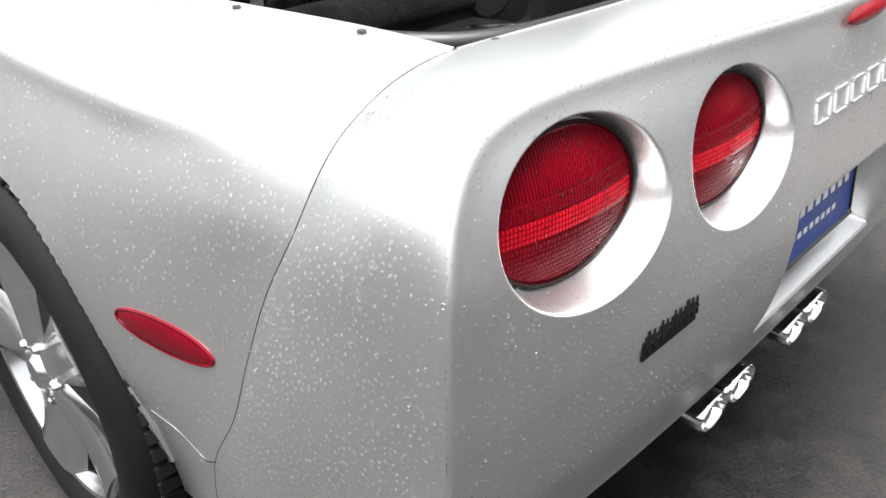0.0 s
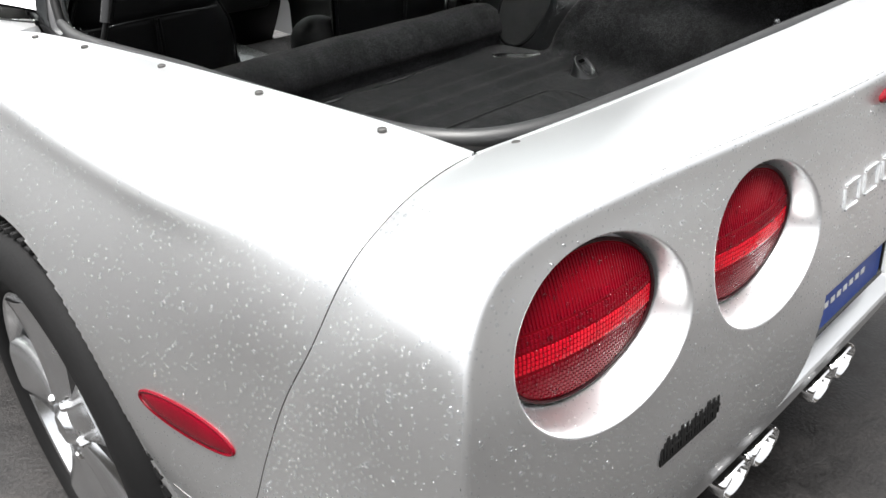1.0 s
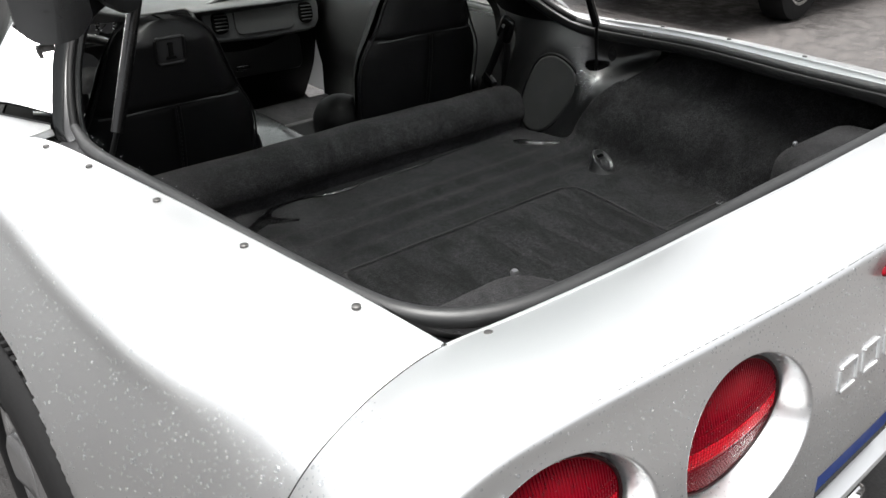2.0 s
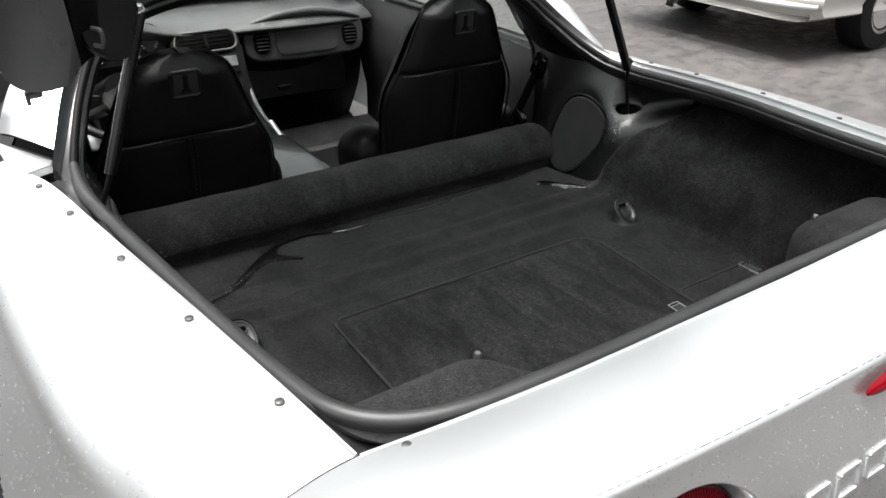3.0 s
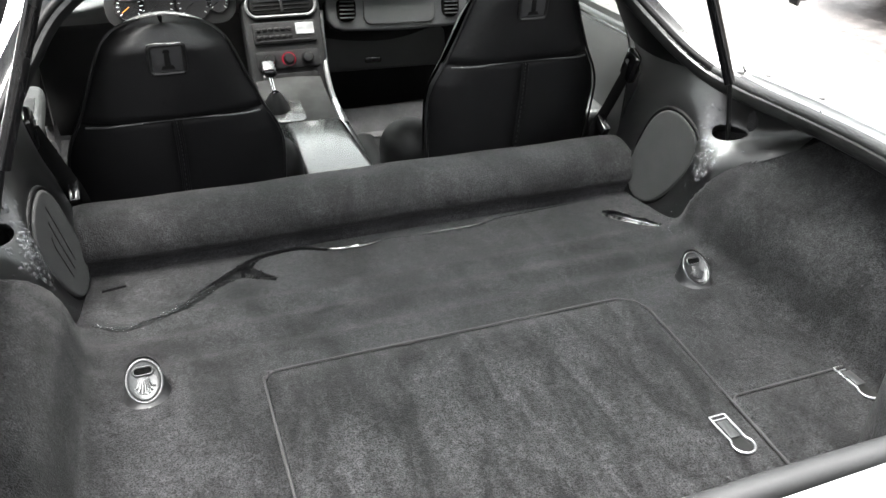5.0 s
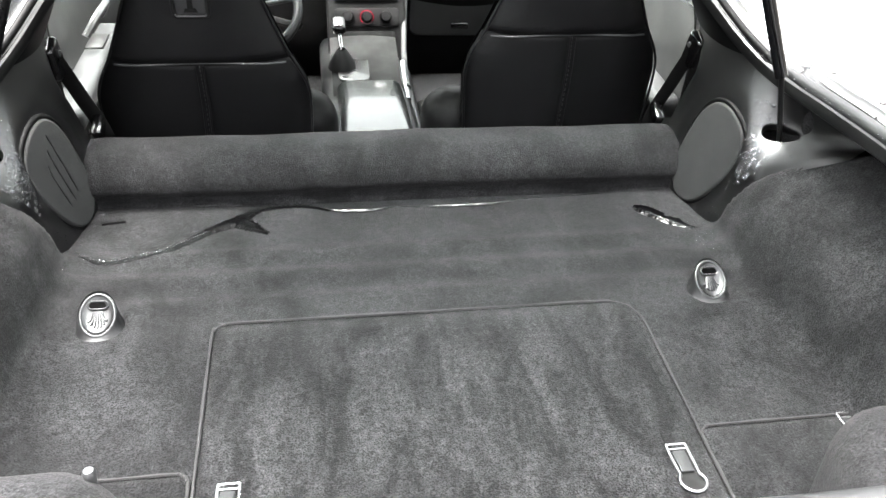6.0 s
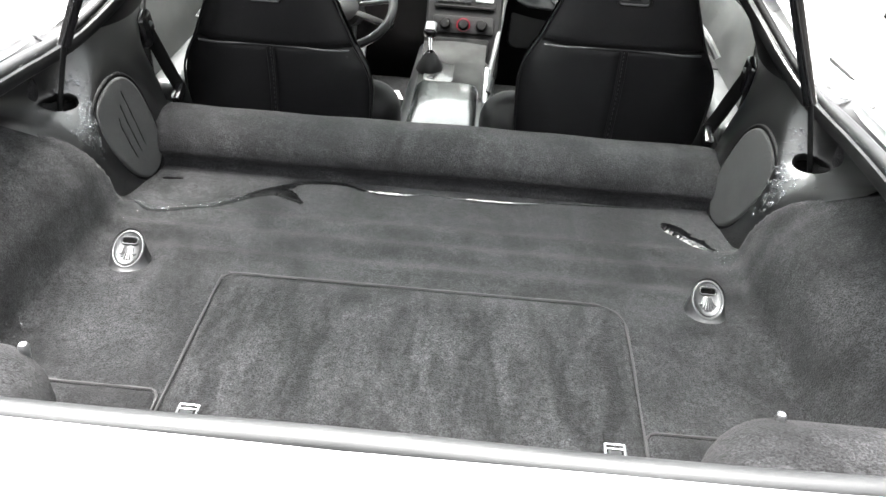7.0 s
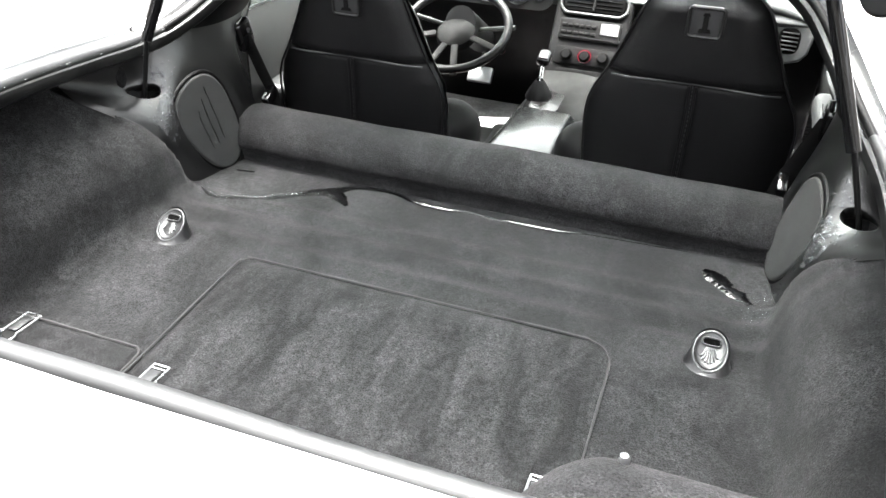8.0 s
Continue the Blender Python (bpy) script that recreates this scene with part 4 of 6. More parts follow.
# tie-downs: a flared black thumb with a sloping oval dish, fan ribs and a slot
for sgn in (1, -1):
    base = thing("tie_down", "black tie-down with a ribbed metal cup set in the carpet", "tie-down", "cargo tie-downs", (sgn * 0.476, 0.927, floor_z(0.931) - 0.004))
    TA, TB, TC = 0.0215, 0.0225, 0.002

    def face_z(y):
        return 0.003 + 0.044 * (0.57 + 0.40 * (y - TC) / TB)

    def thumb(u, v):
        a = 2 * math.pi * u
        k = v ** 0.6
        rx, ry = 0.0375 + (TA + 0.0055 - 0.0375) * k, 0.0385 + (TB + 0.0055 - 0.0385) * k
        y = ry * math.sin(a) + TC * v
        return (rx * math.cos(a), y, 0.0005 + face_z(TC + (TB + 0.0055) * math.sin(a)) * (0.3 * v + 0.7 * v ** 1.25))

    part("bezel", grid(thumb, 48, 14, closed_u=True), tie_black, base, sharp=80)
    oval = [(TA * 1.13 * math.cos(a), TC + TB * 1.10 * math.sin(a), face_z(TC + TB * 1.10 * math.sin(a)) - 0.0022) for a in np.linspace(0, 2 * math.pi, 41)]
    part("rim", tube(oval, 0.0030, 96, 10, False, 1, False), tie_metal, base)

    def dish_z(x, y):
        return face_z(y) - 0.0045 * (1 - min((x / TA) ** 2 + ((y - TC) / TB) ** 2, 1.0)) ** 0.6

    dish = grid(lambda u, v: (TA * v * math.cos(2 * math.pi * u), TC + TB * v * math.sin(2 * math.pi * u), dish_z(TA * v * math.cos(2 * math.pi * u), TC + TB * v * math.sin(2 * math.pi * u))), 40, 10, closed_u=True)
    bmesh.ops.remove_doubles(dish, verts=dish.verts, dist=1e-5)
    part("cup", dish, tie_metal, base)
    for k in range(-3, 4):
        fan = [(x, y, dish_z(x, y) + 0.0014) for x, y in ((0.0016 * k, TC + 0.005), (0.0032 * k, TC - 0.005), (0.0046 * k, TC - 0.015 + 0.0009 * k * k))]
        part("rib", tube(fan, 0.0017, 10, 6), tie_metal, base)
    slot = rounded(0.027, 0.0120, 0.0055, 5)
    slope = math.degrees(math.atan(0.044 * 0.40 / TB))
    sm = pose(0, TC + 0.0115, dish_z(0, TC + 0.0115) + 0.0022, slope, 0, 0)
    part("slot", slab(slot, 0.0012, 0, sm), vent_black, base)
    lip = tube([(a, b, 0.001) for a, b in slot + [slot[0]]], 0.0015, 60, 8, False, 1, False)
    lip.transform(sm)
    part("slot_lip", lip, tie_metal, base)

# carpeted bulkhead roll behind the seats
RIDGE = [(1.286, 0.552), (1.290, 0.564), (1.286, 0.578), (1.278, 0.588), (1.274, 0.598), (1.279, 0.620), (1.295, 0.643), (1.318, 0.658), (1.350, 0.662), (1.385, 0.655), (1.405, 0.63), (1.412, 0.55), (1.41, 0.30)]
ridge = thing("bulkhead", "carpet-covered bulkhead roll behind the seats", "bulkhead")


def ridge_point(u, v):
    x = -0.585 + 1.17 * u
    y, z = spline(RIDGE, v)
    wob = 0.0012 * math.sin(x * 9 + 1.0) + 0.0006 * math.sin(x * 31)
    end = smooth01(0.54, 0.585, abs(x))
    return np.array((x, y + wob * 0.6, z + wob * min(v * 3, 1) - 0.006 * end * smooth01(0.15, 0.4, v)))


part("carpet_roll", grid(ridge_point, 70, 84), carpet, ridge, sharp=80)
part("under_strip", grid(lambda u, v: (-0.585 + 1.17 * u, 1.225 + 0.095 * v, 0.5525), 20, 4), carpet, ridge)
part("carpet_binding", tube([(x, carpet_end(x) - 0.001, floor_z(carpet_end(x)) + 0.0005) for x in np.linspace(-0.555, 0.555, 60)], 0.0016, 240, 6), carpet, ridge)

# plastic corner trims with speakers and strut holes
TRIM = [[(0.545, 1.375, 0.550), (0.551, 1.330, 0.548), (0.566, 1.220, 0.548), (0.576, 1.142, 0.555), (0.594, 1.092, 0.640), (0.604, 1.058, 0.696), (0.676, 0.962, 0.780)],
        [(0.560, 1.370, 0.640), (0.562, 1.330, 0.640), (0.580, 1.220, 0.640), (0.591, 1.132, 0.650), (0.600, 1.104, 0.692), (0.619, 1.068, 0.716), (0.692, 0.962, 0.792)],
        [(0.580, 1.368, 0.720), (0.574, 1.330, 0.720), (0.590, 1.225, 0.720), (0.600, 1.145, 0.716), (0.612, 1.121, 0.736), (0.648, 1.085, 0.735), (0.706, 0.962, 0.804)],
        [(0.604, 1.372, 0.790), (0.592, 1.340, 0.787), (0.602, 1.245, 0.787), (0.614, 1.172, 0.782), (0.633, 1.144, 0.770), (0.680, 1.102, 0.766), (0.708, 0.962, 0.832)],
        [(0.622, 1.445, 0.852), (0.612, 1.355, 0.850), (0.622, 1.275, 0.850), (0.636, 1.205, 0.851), (0.650, 1.155, 0.849), (0.659, 1.105, 0.848), (0.670, 0.962, 0.856)]]
SPEAKER = np.array((0.581, 1.219, 0.666))


TRIM_NET = np.array([[spline([tuple(spline(r, i / 30)) for r in TRIM], j / 24) for j in range(25)] for i in range(31)])
for _ in range(14):
    TRIM_NET[1:-1, 1:-1] = 0.5 * TRIM_NET[1:-1, 1:-1] + 0.125 * (TRIM_NET[2:, 1:-1] + TRIM_NET[:-2, 1:-1] + TRIM_NET[1:-1, 2:] + TRIM_NET[1:-1, :-2])


def trim_point(u, v):
    """u from the bulkhead to the rear, v from the floor to the pillar (right side): a smoothed net of the moulding."""
    fi, fj = min(max(u, 0.0), 1.0) * 30, min(max(v, 0.0), 1.0) * 24
    i, j = min(int(fi), 29), min(int(fj), 23)

    def weights(t):
        return np.array((-t + 2 * t * t - t ** 3, 2 - 5 * t * t + 3 * t ** 3, t + 4 * t * t - 3 * t ** 3, t ** 3 - t * t)) / 2

    patch = TRIM_NET[np.ix_(np.clip(np.arange(i - 1, i + 3), 0, 30), np.clip(np.arange(j - 1, j + 3), 0, 24))]
    p = np.einsum("i,ijk,j->k", weights(fi - i), patch, weights(fj - j))
    # the moulding swells round the speaker
    d = p - SPEAKER
    r = math.hypot(d[1] / 0.098, (d[2] + 0.25 * d[1]) / 0.125)
    return p + np.array((-0.92, -0.25, 0.1)) * 0.005 * math.exp(-((r - 1.0) / 0.25) ** 2)


def speaker_axes():
    """Pose of the speaker cover: x to the rear, y up, z into the bay (right side)."""
    th, lean, roll = 1.385, 0.136, -0.398
    h, n = Vector((math.cos(th), -math.sin(th), 0)), Vector((-math.sin(th), -math.cos(th), 0))
    v = Vector((0, 0, 1)) * math.cos(lean) - n * math.sin(lean)
    m = axes(tuple(SPEAKER), h * math.cos(roll) + v * math.sin(roll), v * math.cos(roll) - h * math.sin(roll))
    return m if (m.to_3x3() @ Vector((0, 0, 1))).x < 0 else m @ Matrix.Rotation(math.pi, 4, "Y")


for sgn in (1, -1):
    S = Matrix.Diagonal((sgn, 1, 1, 1))
    trim = thing("corner_trim", "black plastic corner trim with a speaker, beaded with water", "trim panel", "corner trims")
    tb = grid(trim_point, 120, 100)
    # the opening for the gas strut's foot
    HU, HV, DU, DV = 0.750, 0.655, 0.082, 0.078
    hole_c = trim_point(HU, HV)

    def hole_offset(i):
        u, v = (i // 100) / 119, (i % 100) / 99
        return (u - HU) / DU, (v - HV) / DV

    tb.verts.index_update()
    place = {v: hole_offset(v.index) for v in tb.verts}
    gone = [f for f in tb.faces if math.hypot(sum(place[v][0] for v in f.verts) / 4, sum(place[v][1] for v in f.verts) / 4) < 1]
    bmesh.ops.delete(tb, geom=gone, context="FACES")
    rim_edges = [e for e in tb.edges if len(e.link_faces) == 1 and all(math.hypot(*place[v]) < 1.5 for v in e.verts)]
    for v in {v for e in rim_edges for v in e.verts}:
        qa, qb = place[v]
        k = math.hypot(qa, qb)
        qa, qb = qa / k, qb / k
        v.co = trim_point(HU + qa * DU, HV + qb * DV)
    out_ = bmesh.ops.extrude_edge_only(tb, edges=rim_edges)
    bmesh.ops.translate(tb, vec=(0.010, 0.012, -0.016), verts=[g for g in out_["geom"] if isinstance(g, bmesh.types.BMVert)])
    tb.transform(S)
    part("trim_shell", tb, moulded_black, trim, sharp=80)
    part("strut_pocket", lathe([(0.0, -0.004), (0.022, 0.0), (0.030, 0.016)], 24, pose(sgn * (hole_c[0] + 0.016), hole_c[1] + 0.018, hole_c[2] - 0.034)), figure_black, trim)
    # speaker cover: a rounded egg, set in a soft raised ring
    sp = speaker_axes()
    out = [((0.071 + 0.015 * math.sin(a)) * math.cos(a) * (1 - 0.04 * math.cos(4 * a)), 0.111 * math.sin(a) * (1 - 0.03 * math.cos(4 * a)) - 0.006) for a in np.linspace(0, 2 * math.pi, 60, endpoint=False)]
    g = slab(out, 0.018, 0.006, S @ sp @ pose(0, 0, -0.012), 4)
    part("speaker_grille", g, speaker_cloth, trim, "dark cloth speaker cover")
    ring = tube([(x * 1.045, y * 1.03, -0.002) for x, y in out + [out[0]]], 0.0050, 120, 10, False, 1.0, False)
    ring.transform(S @ sp)
    part("speaker_ring", ring, stack_black, trim)
    if sgn < 0:
        for k in range(3):
            streak = tube([(-0.028 + 0.02 * k, 0.07 - 0.015 * k, 0.0062), (-0.020 + 0.02 * k, 0.02, 0.0062), (-0.008 + 0.018 * k, -0.05, 0.0062)], lambda t: 0.0016 + 0.0006 * math.sin(17 * t), 24, 6, False, 0.5)
            streak.transform(S @ sp)
            part("water_streak", streak, black_matt, trim)

# pillars of the roof hoop: black inside, silver outside
HOOP = [(0.622, 1.445, 0.852), (0.622, 1.490, 0.880), (0.600, 1.545, 0.955), (0.535, 1.595, 1.020), (0.43, 1.625, 1.055), (0.28, 1.645, 1.075), (0, 1.655, 1.085)]
for sgn in (1, -1):
    def pillar(u, v):
        p = np.array(seal_point((11.0 + 6.0 * u) / 17)) * (-1, 1, 1) + np.array((-0.006, -0.004, -0.002))
        q = spline(HOOP, u)
        mid = (p + q) / 2 + np.array((-0.045 + 0.03 * u, -0.01, -0.012 - 0.02 * u))
        w = (1 - v) ** 2 * p + 2 * v * (1 - v) * mid + v * v * q
        return w * (sgn, 1, 1)
    part("pillar_trim", thick(grid(pillar, 50, 16), 0.004), stack_black, car, "black plastic roof hoop trim", sharp=80)

    def hoop_edge(u):
        p = np.array(seal_point((10.6 + 6.4 * u) / 17)) * (-1, 1, 1)
        e = p + np.array((0.026 + 0.008 * (1 - u), -0.003 + 0.004 * u, 0.002 + 0.012 * u))
        return p, e, e + np.array([float(np.interp(u, (0.15, 0.26, 0.38, 0.60, 0.9), c)) for c in ((0.066, 0.076, 0.082, 0.045, 0.012), (0.158, 0.090, 0.046, 0.050, 0.055), (-0.006, 0.0, 0.0, 0.002, 0.005))])

    def gutter_strip(u, v):
        p, e, f = hoop_edge(u)
        return (p + (e - p) * v + np.array((0, 0, -0.006 * math.sin(math.pi * v)))) * (sgn, 1, 1)

    def sail(u, v, lift=0.0):
        p, e, f = hoop_edge(0.15 + 0.85 * u)
        return (e + (f - e) * v + np.array((0.010, 0.0, 0.010)) * math.sin(math.pi * v) + np.array((-1, 0, -1)) * lift) * (sgn, 1, 1)

    part("pillar_gutter", grid(gutter_strip, 40, 6), gloss_black, car, sharp=80)
    part("sail_panel", grid(sail, 40, 10), paint, car, "silver sail panel beside the roof hoop", sharp=80)
    # the fender's top below the sail panel, with a folded front flange
    def fender_top(u, v):
        near = np.array((0.676, 1.219, 0.855)) * (1 - v) + np.array((0.738, 1.194, 0.8555)) * v
        far = np.array((0.668, 1.248, 0.853)) * (1 - v) + np.array((0.738, 1.410, 0.851)) * v
        return (near + (far - near) * u) * (sgn, 1, 1)

    part("fender_top", thick(grid(fender_top, 14, 10), 0.006), paint, car, "silver fender top below the sail panel", sharp=50)
    part("fender_flange", thick(grid(lambda u, v: np.array(fender_top(0, u)) + np.array((0, -0.004 - 0.010 * v, -0.001 - 0.008 * v)), 10, 3), 0.003), satin, car)
    part("sail_seam", tube([tuple(fender_top(1.0, v) + np.array((0, -0.001, 0.001))) for v in (0, 0.5, 1.0)], 0.0016, 12, 6), dark_paint, car)
    part("sail_lining", grid(lambda u, v: sail(u, v, 0.007), 40, 10), stack_black, car, sharp=80)

# ---- cabin shell ----
part("roof_panel", thick(grid(lambda u, v: ((0.50 - 0.03 * u) * (2 * v - 1), 1.56 + 0.62 * u, 1.135 - 0.035 * (2 * v - 1) ** 2 - 0.02 * u * u), 12, 14), 0.03), gloss_black, car, "roof panel seen from below")
for sgn in (1, -1):
    part("windscreen_pillar", tube([(sgn * 0.50, 2.16, 1.08), (sgn * 0.60, 2.50, 0.95), (sgn * 0.69, 2.80, 0.82)], 0.03, 16, 10), gloss_black, car)
ws = part("windscreen", thick(grid(lambda u, v: ((0.48 + 0.20 * u) * (2 * v - 1), 2.18 + 0.66 * u + 0.10 * u * (1 - (2 * v - 1) ** 2), 1.10 - 0.28 * u + 0.02 * (1 - (2 * v - 1) ** 2)), 10, 14), 0.005), window_glass, car, "clear curved windscreen")
ws.visible_shadow = False
part("cabin_floor", grid(lambda u, v: (-0.72 + 1.44 * u, 1.40 + 1.40 * v, 0.20 + 0.10 * smooth01(0.8, 1.0, v)), 4, 10), carpet, car)
part("firewall", rbox((1.46, 0.03, 0.62), 0.005, 1, pose(0, 2.84, 0.50)), black_plastic, car)
part("bonnet", grid(lambda u, v: ((0.86 - 0.12 * u * u) * (2 * v - 1), 2.62 + 1.72 * u, (0.84 - 0.30 * u ** 1.7) - 0.11 * abs(2 * v - 1) ** 3), 24, 20), paint, car, "silver bonnet")
for sgn in (1, -1):
    def front_side(u, v):
        y = 2.63 + 1.71 * u
        top = 0.84 - 0.30 * u ** 1.7 - 0.11
        low, d = 0.24, y - AXLE_Y - 2.655
        if abs(d) < 0.365:
            low = min(AXLE_Z + math.sqrt(0.365 ** 2 - d * d), top - 0.02)
        return (sgn * ((0.86 - 0.12 * u * u) + 0.03 * math.sin(math.pi * v)), y, top + (low - top) * v)
    part("front_wing", grid(front_side, 60, 10), paint, car)
part("nose", grid(lambda u, v: (0.74 * (2 * u - 1), 4.34 + 0.10 * (1 - (2 * u - 1) ** 2) - 0.03 * v, 0.44 - 0.18 * v), 16, 5), paint, car)


def door(sgn):
    """A door as one assembly: skin, inner trim, armrest, handle, glass."""
    d = part("door", grid(lambda u, v: (sgn * (flank_x(1.30, 0.78 - 0.52 * v) - 0.02 * u), 1.31 + 1.30 * u, 0.795 - 0.545 * v), 10, 14), paint, car, "silver door with a grey trim panel inside")
    inner = grid(lambda u, v: (sgn * (0.735 - 0.030 * math.sin(math.pi * min(1, v * 1.4)) + 0.01 * math.sin(5 * u)), 1.36 + 1.22 * u, 0.785 - 0.50 * v), 24, 18)
    part("door_trim", inner, door_trim, d, "grey moulded door trim", sharp=80)
    part("armrest", rbox((0.075, 0.52, 0.06), 0.022, 4, pose(sgn * 0.69, 1.90, 0.585, 4, 0, 0)), grey_plastic, d)
    part("pull_handle", tube([(sgn * 0.695, 2.12, 0.66), (sgn * 0.668, 2.09, 0.70), (sgn * 0.668, 1.98, 0.70), (sgn * 0.695, 1.95, 0.66)], 0.010, 24, 8), grey_plastic, d)
    part("window_switches", rbox((0.045, 0.09, 0.012), 0.004, 2, pose(sgn * 0.69, 2.02, 0.622, 4, 0, 0)), black_plastic, d)
    part("belt_moulding", tube([(sgn * 0.755, 1.34, 0.797), (sgn * 0.752, 2.0, 0.800), (sgn * 0.735, 2.6, 0.795)], 0.011, 20, 8), black_plastic, d)
    g = part("door_glass", thick(grid(lambda u, v: (sgn * (0.745 - 0.17 * v - 0.03 * v * v), 1.37 + 1.22 * u - 0.05 * v + (-0.35 * u + 0.12 * (1 - u)) * v, 0.795 + 0.275 * v), 10, 8), 0.004), window_glass, d, "clear side window")
    g.visible_shadow = False
    return d


door(-1)
door(1)
for sgn in (1, -1):
    part("door_sill", rbox((0.10, 0.72, 0.22), 0.025, 4, pose(sgn * 0.70, 1.80, 0.375)), sill_plate, car, "wide door sill")
    part("rocker", rbox((0.12, 1.30, 0.14), 0.03, 3, pose(sgn * 0.80, 1.96, 0.22)), paint, car)
    part("lock_pillar", rbox((0.10, 0.05, 0.50), 0.015, 3, pose(sgn * 0.765, 1.315, 0.55)), black_plastic, car)
    # black post trim between the hoop and the door
    POST = [(0.720, 1.545, 0.30), (0.725, 1.555, 0.60), (0.722, 1.575, 0.79), (0.708, 1.625, 0.86), (0.682, 1.675, 0.94), (0.620, 1.700, 1.01), (0.500, 1.685, 1.06)]
    INNER = [(0.600, 1.400, 0.30), (0.600, 1.410, 0.60), (0.614, 1.430, 0.80), (0.622, 1.490, 0.880), (0.600, 1.545, 0.955), (0.535, 1.595, 1.020), (0.43, 1.625, 1.055)]
    part("post_trim", thick(grid(lambda u, v: (spline(INNER, u) * (1 - v) + spline(POST, u) * v + np.array((0.02, -0.02, 0)) * math.sin(math.pi * v)) * (sgn, 1, 1), 40, 8), 0.004), stack_black, car, "black plastic post trim behind the door", sharp=80)
    # seat belt with its guide
    belt = thing("seat_belt", "black seat belt hanging from its pillar guide", "seat belt", "seat belts")
    part("belt_guide", rbox((0.022, 0.05, 0.07), 0.009, 3, pose(sgn * 0.607, 1.412, 0.800, 20, 0, 0)), gloss_black, belt)
    part("guide_bolt", tube([(sgn * 0.595, 1.412, 0.81), (sgn * 0.650, 1.43, 0.82)], 0.006, 2, 10), satin, belt)
    part("webbing", tube([(sgn * 0.605, 1.412, 0.80), (sgn * 0.580, 1.428, 0.72), (sgn * 0.552, 1.445, 0.62), (sgn * 0.53, 1.46, 0.40)], 0.015, 24, 8, False, 0.14), figure_black, belt)
    part("buckle_tongue", rbox((0.02, 0.05, 0.03), 0.006, 2, pose(sgn * 0.560, 1.425, 0.660, 30, 0, 0)), gloss_black, belt)

# ---- seats ----
def half_width(h):
    return table([(-0.45, 0.19), (-0.33, 0.203), (-0.22, 0.208), (-0.17, 0.198), (-0.12, 0.172), (-0.06, 0.146), (0.0, 0.122), (0.025, 0.108), (0.042, 0.088), (0.053, 0.062), (0.059, 0.034), (0.061, 0.004)], h)


